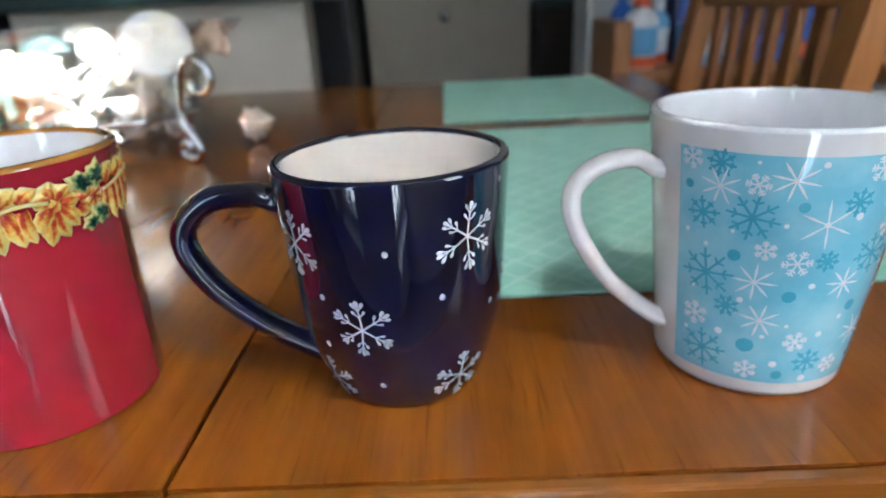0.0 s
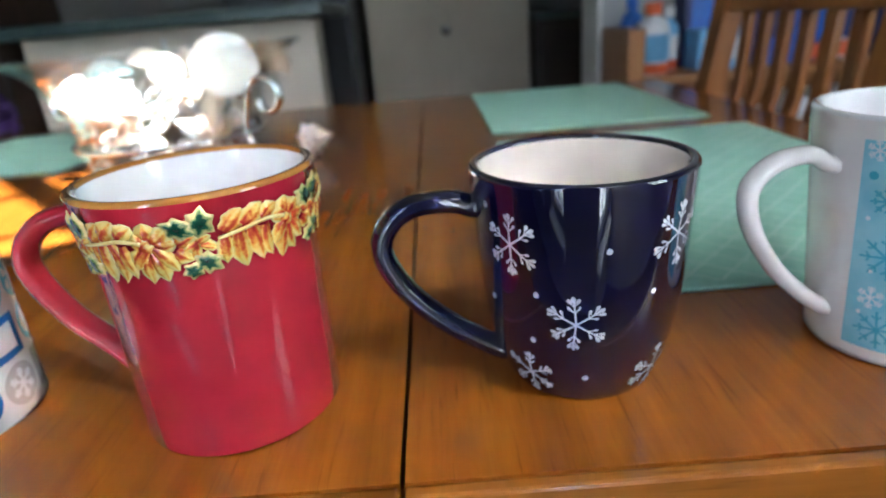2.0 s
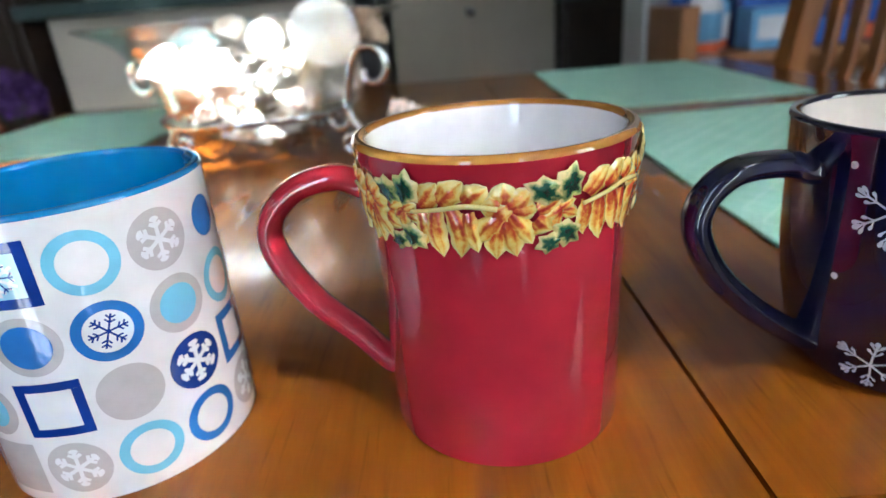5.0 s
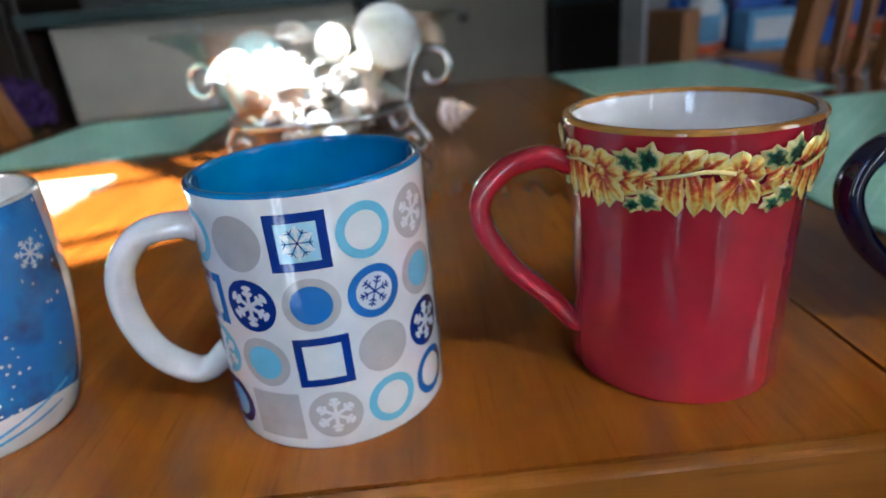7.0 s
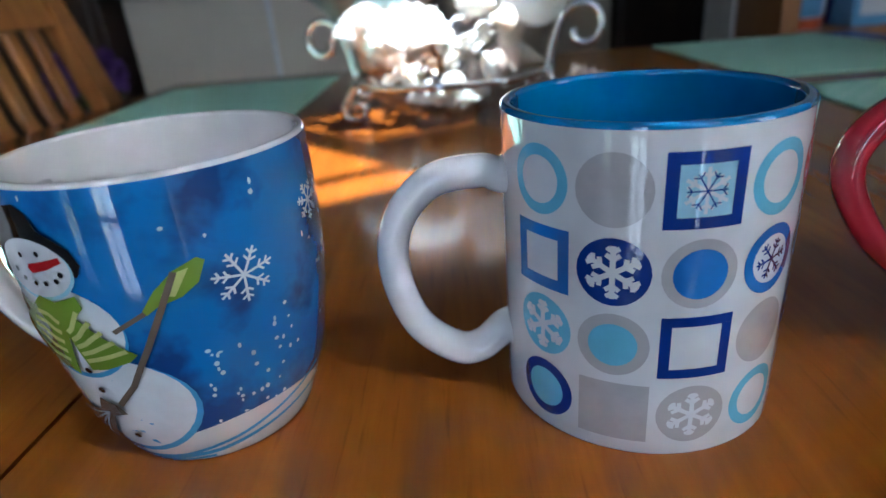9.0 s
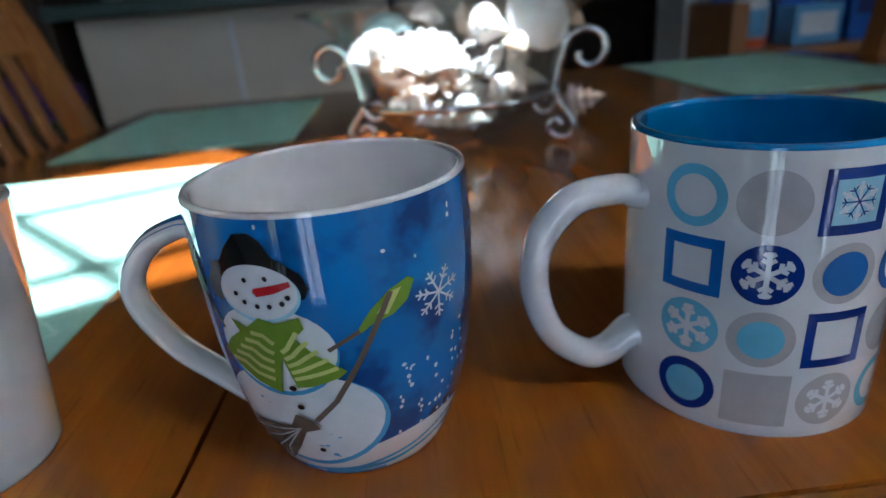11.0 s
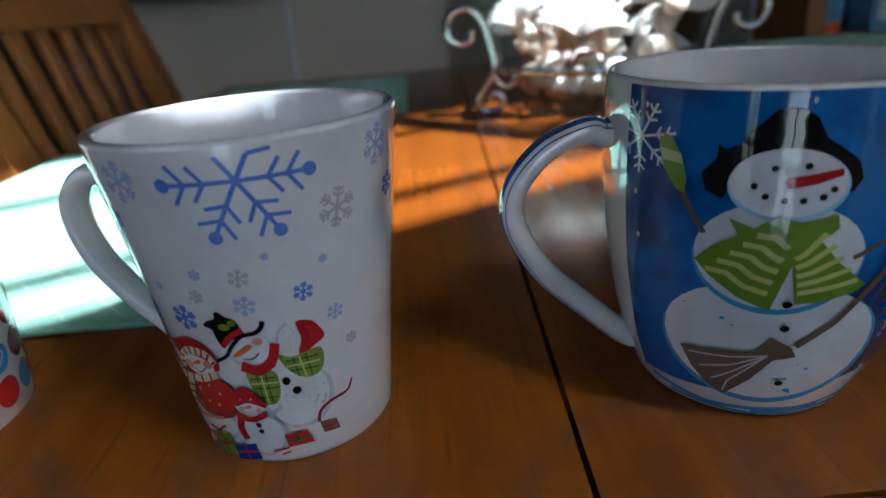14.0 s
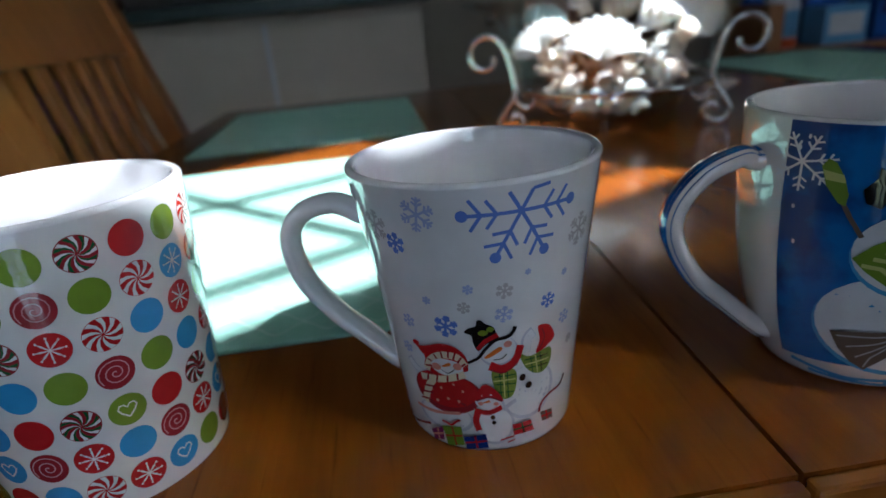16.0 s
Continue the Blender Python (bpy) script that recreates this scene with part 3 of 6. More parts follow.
# ---- the mugs ----
class Mug:
    """A turned mug on the table: outer profile as (radius, height), wall thickness, handle."""

    def __init__(self, label, x, y, profile, wall, outer, inner, rim=None, rim_r=0.0016):
        self.root = thing("mug", x, y, 0.7502, 0, label, "mug", "mugs in a row")
        n = 60
        pts = smooth_path([(r, 0, z) for r, z in profile], 14)
        self.outer = [(p.x, p.z) for p in pts]
        self.height = self.outer[-1][1]
        r_top = self.outer[-1][0]
        body = [(0.0, 0.0018), (self.outer[0][0] - 0.004, 0.0018), (self.outer[0][0] - 0.0028, 0.0)] + self.outer
        inside = [(max(r - wall, 0.002), z) for r, z in reversed(self.outer) if z > 0.009]
        lip = [(r_top - wall / 2 + wall / 2 * math.cos(a), self.height + wall * 0.45 * math.sin(a)) for a in [math.pi * k / 8 for k in range(1, 8)]]
        part("body", lathe_bm(body), outer, self.root)
        part("rim", lathe_bm([self.outer[-1]] + lip + [inside[0]]), rim or inner, self.root)
        bottom = [(inside[-1][0] * 0.97, 0.0075), (inside[-1][0] * 0.88, 0.0062), (0.0, 0.006)]
        part("interior", lathe_bm(inside + bottom), inner, self.root)

    def radius(self, z):
        for (r0, z0), (r1, z1) in zip(self.outer, self.outer[1:]):
            if z0 <= z <= z1:
                return r0 + (r1 - r0) * (z - z0) / max(z1 - z0, 1e-6)
        return self.outer[-1][0] if z > self.outer[-1][1] else self.outer[0][0]

    def handle(self, points, turn, mat, width=0.006, thick=0.004, flare=1.5, label="", reach=None, stripe=None):
        """points: (distance from the axis, height); turn: degrees from straight left, towards the viewer."""
        if reach:
            a, top = points[0][0], max(r for r, z in points)
            points = [(r if r < a + 0.0005 else a + (r - a) * (reach - thick - a) / (top - a), z) for r, z in points]
        (ra, za), (rb, zb) = points[0], points[-1]
        points = [(self.radius(za) - 0.003, za), (self.radius(za) + 0.0015, za)] + list(points[1:-1]) + [(self.radius(zb) + 0.0015, zb), (self.radius(zb) - 0.003, zb)]
        path = smooth_path([(r, 0, z) for r, z in points], 10)
        def size(s):
            f = 1 + (flare - 1) * (max(0.0, 1 - s / 0.16) ** 2 + max(0.0, 1 - (1 - s) / 0.16) ** 2)
            return width * f, thick * f
        ob = part("handle", tube_bm(path, size, 20), mat, self.root, label)
        ob.matrix_basis = pose(0, 0, 0, 0, 0, 180 + turn)
        if stripe:
            bm, rows, m = bmesh.new(), [], len(path) - 1
            for i in range(2, m - 6):
                d = (path[i + 1] - path[i - 1]).normalized()
                out = Vector((d.z, 0, -d.x)) * -1.0
                w, th = size(i / m)
                rows.append([bm.verts.new(path[i] + Vector((0, 1, 0)) * (w * 1.02) * math.sin(a) + out * (th * 1.03) * math.cos(a)) for a in (-1.05, -0.5, 0, 0.5, 1.05)])
            for a, b in zip(rows, rows[1:]):
                for k in range(4):
                    bm.faces.new((a[k], a[k + 1], b[k + 1], b[k]))
            st = part("painted_stripe", bm, stripe, self.root, "blue painted back of the handle")
            st.matrix_basis = ob.matrix_basis.copy()
        return ob

    def wrap(self, name, flat, deg, z, mat, lift=0.00012, label="", r0=None):
        """Lay a flat drawing (metres; x to the right, y up) round the outside, its origin at deg (0 faces the viewer, right is positive) and height z."""
        bm = flat
        for it in range(5):
            long = [e for e in bm.edges if abs(e.verts[0].co.x - e.verts[1].co.x) > 0.0026 or abs(e.verts[0].co.y - e.verts[1].co.y) > 0.008]
            if not long:
                break
            bmesh.ops.subdivide_edges(bm, edges=long, cuts=1)
            bmesh.ops.triangulate(bm, faces=[fc for fc in bm.faces if len(fc.verts) > 4])
        r0 = r0 or self.radius(z)
        for v in bm.verts:
            zz = z + v.co.y
            th = radians(deg - 90) + v.co.x / r0
            r = self.radius(zz) + lift + v.co.z
            v.co = Vector((r * math.cos(th), r * math.sin(th), zz))
        return part(name, bm, mat, self.root, label)


PT = Mug("white mug with blue and grey circles and squares", -0.3143, 0.2143, [(0.0420, 0), (0.0430, 0.0012), (0.0434, 0.004), (0.0434, 0.05), (0.0434, 0.0955)], 0.0036, WHITE, BLUE_IN)
PT.handle([(0.0415, 0.0755), (0.050, 0.077), (0.064, 0.0745), (0.0745, 0.0615), (0.0765, 0.0435), (0.071, 0.0245), (0.060, 0.0140), (0.052, 0.0140), (0.0415, 0.0205)], 1, WHITE, 0.0068, 0.0052, reach=0.085)
REDM = Mug("red mug with a relief band of golden autumn leaves", -0.172, 0.212, [(0.0398, 0), (0.0408, 0.0015), (0.0412, 0.006), (0.0412, 0.05), (0.0422, 0.08), (0.0445, 0.098), (0.0452, 0.102)], 0.0042, RED, WHITE, RIM_GOLD)
REDM.handle([(0.0405, 0.086), (0.050, 0.089), (0.061, 0.086), (0.069, 0.076), (0.0695, 0.063), (0.061, 0.044), (0.050, 0.030), (0.0400, 0.0185)], -3, RED, 0.0062, 0.0045, reach=0.082)
NAVM = Mug("navy blue mug with white painted snowflakes", -0.0226, 0.2176, [(0.0283, 0), (0.0305, 0.0012), (0.0337, 0.008), (0.0385, 0.024), (0.0415, 0.045), (0.0432, 0.07), (0.0446, 0.0932)], 0.004, NAVY, CREAM, NAVY)
NAVM.handle([(0.0425, 0.079), (0.052, 0.0815), (0.067, 0.0805), (0.0765, 0.072), (0.078, 0.060), (0.070, 0.043), (0.055, 0.0265), (0.0385, 0.0135)], 4, NAVY, 0.0062, 0.0047, reach=0.086)
WHM = Mug("white mug with a turquoise snowflake panel", 0.1222, 0.2203, [(0.0340, 0), (0.0355, 0.0015), (0.0367, 0.006), (0.0388, 0.03), (0.0420, 0.065), (0.0458, 0.1025)], 0.0036, WHITE_WARM, WHITE)
WHM.handle([(0.0425, 0.0835), (0.053, 0.0875), (0.066, 0.085), (0.0745, 0.0755), (0.0725, 0.060), (0.062, 0.041), (0.050, 0.028), (0.0375, 0.0195)], 3, WHITE_WARM, 0.0055, 0.0037, reach=0.080)
SNM = Mug("blue night-sky mug with a painted snowman", -0.4604, 0.2096, [(0.0295, 0), (0.0312, 0.0012), (0.0337, 0.007), (0.0385, 0.022), (0.0425, 0.045), (0.0440, 0.065), (0.0440, 0.08), (0.0437, 0.094)], 0.0026, WHITE_WARM, WHITE_WARM)
SNM.handle([(0.0425, 0.0785), (0.050, 0.0795), (0.062, 0.0745), (0.071, 0.0635), (0.0715, 0.0515), (0.063, 0.0360), (0.050, 0.0235), (0.0365, 0.0125)], -5, WHITE_WARM, 0.0056, 0.0038, reach=0.075, stripe=INK_NIGHT)
FAM = Mug("white mug with blue snowflakes and a snowman family", -0.6037, 0.2095, [(0.0284, 0), (0.0292, 0.0012), (0.0298, 0.005), (0.0324, 0.03), (0.0361, 0.062), (0.0402, 0.0926)], 0.003, WHITE, WHITE)
FAM.handle([(0.0385, 0.0745), (0.046, 0.078), (0.055, 0.075), (0.060, 0.0655), (0.058, 0.0505), (0.050, 0.0365), (0.042, 0.0275), (0.0300, 0.0185)], -17, WHITE, 0.0052, 0.0036, reach=0.070)
CDM = Mug("white mug with red, green and blue candy circles", -0.738, 0.217, [(0.0358, 0), (0.0366, 0.0012), (0.0372, 0.004), (0.0395, 0.05), (0.042, 0.0935)], 0.0036, WHITE, WHITE)


# ---- drawings for the mugs: flat shapes in metres, laid round the glaze ----
def disc(r, cx=0.0, cy=0.0, sx=1.0, sy=1.0, n=28):
    bm = bmesh.new()
    mid = bm.verts.new((cx, cy, 0))
    rings = []
    k = max(1, int(r / 0.0025))
    for q in range(1, k + 1):
        rings.append([bm.verts.new((cx + sx * r * q / k * math.cos(2 * math.pi * i / n), cy + sy * r * q / k * math.sin(2 * math.pi * i / n), 0)) for i in range(n)])
    for i in range(n):
        j = (i + 1) % n
        bm.faces.new((mid, rings[0][i], rings[0][j]))
        for a, b in zip(rings, rings[1:]):
            bm.faces.new((a[i], b[i], b[j], a[j]))
    return bm


def annulus(r0, r1, cx=0.0, cy=0.0, n=36):
    bm = bmesh.new()
    a = [bm.verts.new((cx + r0 * math.cos(2 * math.pi * i / n), cy + r0 * math.sin(2 * math.pi * i / n), 0)) for i in range(n)]
    b = [bm.verts.new((cx + r1 * math.cos(2 * math.pi * i / n), cy + r1 * math.sin(2 * math.pi * i / n), 0)) for i in range(n)]
    for i in range(n):
        bm.faces.new((a[i], b[i], b[(i + 1) % n], a[(i + 1) % n]))
    return bm


def poly(points):
    bm = bmesh.new()
    bm.faces.new([bm.verts.new((x, y, 0)) for x, y in points])
    bmesh.ops.triangulate(bm, faces=bm.faces[:])
    return bm


def stroke(points, w0, w1=None):
    """A brush stroke along the points, from width w0 to w1."""
    w1 = w0 if w1 is None else w1
    bm = bmesh.new()
    pts = [Vector((x, y, 0)) for x, y in points]
    rows = []
    for i, p in enumerate(pts):
        d = (pts[min(i + 1, len(pts) - 1)] - pts[max(i - 1, 0)]).normalized()
        s = Vector((-d.y, d.x, 0)) * (w0 + (w1 - w0) * i / (len(pts) - 1)) / 2
        rows.append((bm.verts.new(p + s), bm.verts.new(p - s)))
    for a, b in zip(rows, rows[1:]):
        bm.faces.new((a[0], a[1], b[1], b[0]))
    return bm


def frame_sq(a, b):
    """A square frame of half sizes a (inner) and b (outer)."""
    return joined([poly([(-b, -b), (b, -b), (b, -a), (-b, -a)]), poly([(-b, a), (b, a), (b, b), (-b, b)]),
                   poly([(-b, -a), (-a, -a), (-a, a), (-b, a)]), poly([(a, -a), (b, -a), (b, a), (a, a)])])


def at(r, deg):
    return r * math.cos(radians(deg)), r * math.sin(radians(deg))


def flake(r, w, arms=6, branches=((0.45, 0.3), (0.72, 0.28)), turn=30.0, tip=0.0, spread=55.0):
    """A printed snowflake: straight arms with paired side branches and, if given, round tips."""
    bms = []
    for k in range(arms):
        a = turn + 360.0 * k / arms
        bms.append(stroke([(0, 0), at(r * 0.5, a), at(r, a)], w))
        for pos, ln in branches:
            bx, by = at(r * pos, a)
            for s in (-spread, spread):
                ex, ey = at(r * ln, a + s)
                bms.append(stroke([(bx, by), (bx + ex, by + ey)], w * 0.9))
        if tip:
            bms.append(disc(tip, *at(r, a), n=14))
    return joined(bms)


def brush_flake(r, seed):
    """A hand-painted snowflake: thin uneven arms that end in petal dabs."""
    rnd = random.Random(seed)
    bms = []
    for k in range(6):
        a = 30 + 60 * k + rnd.uniform(-8, 8)
        ln = r * rnd.uniform(0.9, 1.06)
        bms.append(stroke([(0, 0), at(ln * 0.4, a + rnd.uniform(-3, 3)), at(ln * 0.85, a)], 0.00075, 0.0006))
        for base, off, size in ((0.84, 0, 0.27), (0.68, 36, 0.23), (0.68, -36, 0.23), (0.46, 46, 0.18), (0.46, -46, 0.18)):
            bx, by = at(ln * base, a)
            if off:
                mx, my = at(ln * 0.19, a + off)
                bms.append(stroke([(bx, by), (bx + mx, by + my)], 0.0005))
                bx, by = bx + mx * 0.9, by + my * 0.9
            dx, dy = at(1, a + off * 0.7 + rnd.uniform(-10, 10))
            d = disc(ln * size * 0.5, sx=1.0, sy=0.55 * rnd.uniform(0.85, 1.15), n=14)
            for v in d.verts:
                taper = 1.0 if v.co.x > 0 else 0.75
                x, y = v.co.x + ln * size * 0.3, v.co.y * taper
                v.co = Vector((bx + x * dx - y * dy, by + x * dy + y * dx, 0))
            bms.append(d)
    return joined(bms)


def star(r, arms, w, turn=0.0):
    """A starry snowflake: slim spindle arms round a small hub, with small knots on them."""
    bms = [disc(r * 0.12, n=12)]
    for k in range(arms):
        a = turn + 360.0 * k / arms
        bms.append(stroke([(0, 0), at(r * 0.35, a), at(r * 0.62, a)], w * 0.6, w * 1.5))
        bms.append(stroke([at(r * 0.62, a), at(r * 0.8, a), at(r, a)], w * 1.5, w * 0.3))
    return joined(bms)


DEG = radians(1.0) * 0.04


def mm(points):
    """Points given in degrees round the mug and millimetres up it."""
    return [(a * DEG, z * 0.001) for a, z in points]


# navy mug
for i, (deg, z, r) in enumerate(((-15, 41.3, 0.0115), (38.5, 72.4, 0.0120), (-48.5, 70.8, 0.0115), (39, 13.5, 0.0110), (-45, 13.5, 0.0110), (84, 45, 0.0115), (120, 72, 0.0115), (140, 20, 0.011), (172, 50, 0.0115), (225, 66, 0.0115), (215, 20, 0.011))):
    NAVM.wrap("snowflake", brush_flake(r, i), deg, z * 0.001, INK_WHITE, label="white hand-painted snowflake")
for deg, z in ((0, 70.9), (24.8, 52.1), (57.8, 41.8), (-9.6, 15.3), (-35, 52.3), (-39, 31.5), (79, 67.8), (-64.6, 83.9), (-66, 45), (62, 88), (105, 30), (150, 60), (195, 80)):
    NAVM.wrap("dot", disc(0.00115, sy=1.1, n=14), deg, z * 0.001, INK_WHITE)

# white mug with the turquoise panel
panel = poly([(-68 * DEG, 0.0075), (102 * DEG, 0.0075), (102 * DEG, 0.0955), (-68 * DEG, 0.0955)])
WHM.wrap("printed_panel", panel, 0, 0, INK_AQUA, 0.0001, "turquoise printed snowflake panel", r0=0.04)
rs = random.Random(5)
for deg, z, r, arms in ((-47.2, 83.5, 8.2, 8), (-18.8, 87.7, 8.6, 8), (-3, 72.6, 10.5, 6), (-27.9, 49.9, 8.5, 8), (-22.6, 34.6, 8, 8), (12.8, 50, 7.5, 8), (40, 85, 9, 8), (32, 28, 8, 8), (60, 62, 9.5, 6)):
    WHM.wrap("snowflake", star(r * 0.00085, arms, 0.0006, rs.uniform(0, 45)), deg, z * 0.001, INK_WHITE, 0.0003)
for deg, z, r in ((-60.9, 92, 4.2), (-32.2, 85.5, 4), (-11.5, 58.3, 5), (-55.1, 31.5, 5), (-3.7, 26.6, 4.2), (-25.4, 12.8, 4), (-25.4, 62.3, 3.6), (30, 70, 4.5), (20, 15, 4), (48, 45, 4.5), (14, 91, 4.5)):
    WHM.wrap("snowflake", flake(r * 0.001, 0.0006, 6, ((0.5, 0.35), (0.75, 0.3)), rs.uniform(0, 60)), deg, z * 0.001, INK_WHITE, 0.0003)
for deg, z, r in ((-47.6, 91.5, 5), (-54.3, 72.8, 6), (-32.7, 73.8, 8.5), (-50.5, 49.9, 9.5), (-39.1, 38.4, 4.5), (-49.2, 17.5, 8.5), (5.6, 17.7, 5.5), (1.4, 59.2, 4), (25, 60, 8), (30, 90, 5), (45, 16, 7), (8, 80, 5)):
    WHM.wrap("snowflake", flake(r * 0.001, 0.0009, 8, ((0.6, 0.25),), rs.uniform(0, 45)), deg, z * 0.001, INK_TEAL, 0.0002)
for deg, z, r in ((-62, 82.2, 1.7), (-13.8, 78.7, 1.8), (-38.3, 59, 2.2), (-11.8, 45.2, 2.3), (-27.5, 23.3, 3), (-9, 11.5, 1.9), (22, 40, 2.2)):
    WHM.wrap("dot", disc(r * 0.001, n=16), deg, z * 0.001, INK_TEAL, 0.0002)
for deg, z in ((-51.7, 61.2), (-41.3, 27.1), (-9.3, 93), (-2.7, 49.7), (-9.7, 33.2), (-12.1, 16.4), (7.8, 29.5), (5.2, 10), (10, 75), (-19.1, 72), (-62, 65), (-57, 43), (-40, 68), (-33, 93), (-20, 28), (-33, 42), (24, 80), (36, 55), (17, 36), (-60, 24)):
    WHM.wrap("dot", disc(rs.uniform(0.0006, 0.0014), n=12), deg, z * 0.001, INK_WHITE, 0.0003)

# patterned mug: a grid of circles and squares
def pt_motif(kind, deg, z):
    w = lambda name, bm, mat, lift: PT.wrap(name, bm, deg, z, mat, lift)
    R = 0.0098
    if kind == "ring_sky":
        w("circle", annulus(R * 0.68, R), INK_SKY, 0.0001)
    elif kind == "grey":
        w("circle", disc(R), INK_GREY, 0.0001)
    elif kind == "sq_flake":
        w("square", poly([(-R, -R), (R, -R), (R, R), (-R, R)]), INK_NAVY, 0.0001)
        w("square", poly([(-R * 0.68, -R * 0.68), (R * 0.68, -R * 0.68), (R * 0.68, R * 0.68), (-R * 0.68, R * 0.68)]), INK_PALE, 0.00022)
        w("snowflake", flake(R * 0.6, 0.0009, 6, ((0.6, 0.35),)), INK_WHITE, 0.00034)
        w("snowflake", flake(R * 0.5, 0.0004, 6, ((0.75, 0.35),), 0), INK_NAVY, 0.0004)
    elif kind == "lilac_flake":
        w("circle", disc(R), INK_GREY, 0.0001)
        w("snowflake", flake(R * 0.75, 0.0013, 6, ((0.55, 0.32), (0.8, 0.22))), INK_WHITE, 0.00024)
    elif kind == "sq_mid":
        w("square", frame_sq(R * 0.62, R * 0.98), INK_BLUE, 0.0001)
    elif kind == "sq_navy":
        w("square", frame_sq(R * 0.68, R * 0.98), INK_NAVY, 0.0001)
    elif kind == "sq_grey":
        w("square", poly([(-R, -R), (R, -R), (R, R), (-R, R)]), INK_GREY, 0.0001)
    elif kind == "navy_flake":
        w("circle", disc(R), INK_NAVY, 0.0001)
        w("snowflake", flake(R * 0.78, 0.0015, 6, ((0.5, 0.3), (0.78, 0.26))), INK_WHITE, 0.00024)
    elif kind == "grey_blue":
        w("circle", disc(R), INK_GREY, 0.0001)
        w("circle", disc(R * 0.72), INK_BLUE, 0.00022)
    elif kind == "grey_sky":
        w("circle", disc(R), INK_GREY, 0.0001)
        w("circle", disc(R * 0.68), INK_SKY, 0.00022)
    elif kind == "ring_flake":
        w("circle", annulus(R * 0.70, R), INK_BLUE, 0.0001)
        w("snowflake", flake(R * 0.58, 0.0006, 6, ((0.5, 0.3), (0.75, 0.28)), 10), INK_NAVY, 0.0001)
    elif kind == "pale_flake":
        w("circle", disc(R), INK_SKY, 0.0001)
        w("snowflake", flake(R * 0.8, 0.0016, 6, ((0.55, 0.32), (0.8, 0.24))), INK_WHITE, 0.00024)
    elif kind == "navy_sky":
        w("circle", disc(R), INK_NAVY, 0.0001)
        w("circle", disc(R * 0.68), INK_SKY, 0.00022)
    elif kind == "ring_blue":
        w("circle", annulus(R * 0.68, R), INK_BLUE, 0.0001)
    elif kind == "blue":
        w("circle", disc(R * 0.72), INK_BLUE, 0.0001)


PT_GRID = (("ring_sky", "sq_mid", "pale_flake", "navy_sky"), ("grey", "navy_flake", "grey_sky", "sq_grey"), ("sq_flake", "grey_blue", "sq_navy", "lilac_flake"),
           ("ring_sky", "ring_flake", "grey", "ring_sky"), ("lilac_flake", "grey_sky", "navy_flake", "ring_blue"), ("blue", "ring_sky", "sq_mid", "lilac_flake"),
           ("grey", "pale_flake", "ring_sky", "sq_grey"), ("ring_blue", "grey_sky", "sq_flake", "grey"), ("navy_flake", "grey", "grey_blue", "ring_sky"))
for c, col in enumerate(PT_GRID):
    for r, kind in enumerate(col):
        pt_motif(kind, -55.2 + 28.7 * c + 0.9 * r, (0.0805, 0.0582, 0.0362, 0.0140)[r])

# candy mug: a straight grid of sweets
def swirl(r, n, twist, part_of=0.5):
    bms = []
    for k in range(n):
        a0 = 360.0 * k / n
        ins = [at(r * q, a0 + twist * q) for q in (0.05, 0.35, 0.65, 1.0)]
        outs = [at(r * q, a0 + 360.0 / n * part_of + twist * q) for q in (1.0, 0.65, 0.35)]
        bms.append(poly(ins + outs))
    return joined(bms)


def heart(r, w):
    pts = [(0.0, -0.75), (-0.55, -0.2), (-0.8, 0.25), (-0.6, 0.62), (-0.25, 0.6), (0.0, 0.3), (0.25, 0.6), (0.6, 0.62), (0.8, 0.25), (0.55, -0.2), (0.0, -0.75)]
    return stroke([(x * r, y * r) for x, y in pts], w)


def candy(kind, deg, z):
    w = lambda name, bm, mat, lift: CDM.wrap(name, bm, deg, z, mat, lift)
    R = 0.0053
    base = {"g": INK_GREEN, "r": INK_RED, "b": INK_SKY, "gp": INK_MAROON, "rp": INK_RED, "sp": INK_MAROON, "rf": INK_RED, "bf": INK_SKY, "gh": INK_GREEN, "bh": INK_SKY}[kind]
    if kind in ("b", "bf", "bh"):
        base = INK_BLUE_CANDY
    w("candy", disc(R), base, 0.0001)
    if kind == "gp":
        w("stripe", swirl(R * 0.95, 8, 40, 0.3), INK_WHITE, 0.00022)
        w("stripe", swirl(R * 0.95, 8, 58, 0.3), INK_DKGREEN, 0.0003)
    elif kind == "rp":
        w("stripe", swirl(R * 0.98, 9, 40, 0.45), INK_WHITE, 0.00022)
    elif kind == "sp":
        w("spiral", stroke([at(R * 0.88 * q / 36, q * 26) for q in range(2, 37)], 0.00035), INK_LILAC_PINK, 0.00022)
    elif kind in ("rf", "bf"):
        w("snowflake", joined([star(R * 0.7, 8, 0.0004, 0)] + [disc(0.00035, *at(R * 0.72, 45 * k), n=8) for k in range(8)]), INK_WHITE, 0.00022)
    elif kind in ("gh", "bh"):
        w("heart", heart(R * 0.62, 0.0005), INK_WHITE, 0.00022)


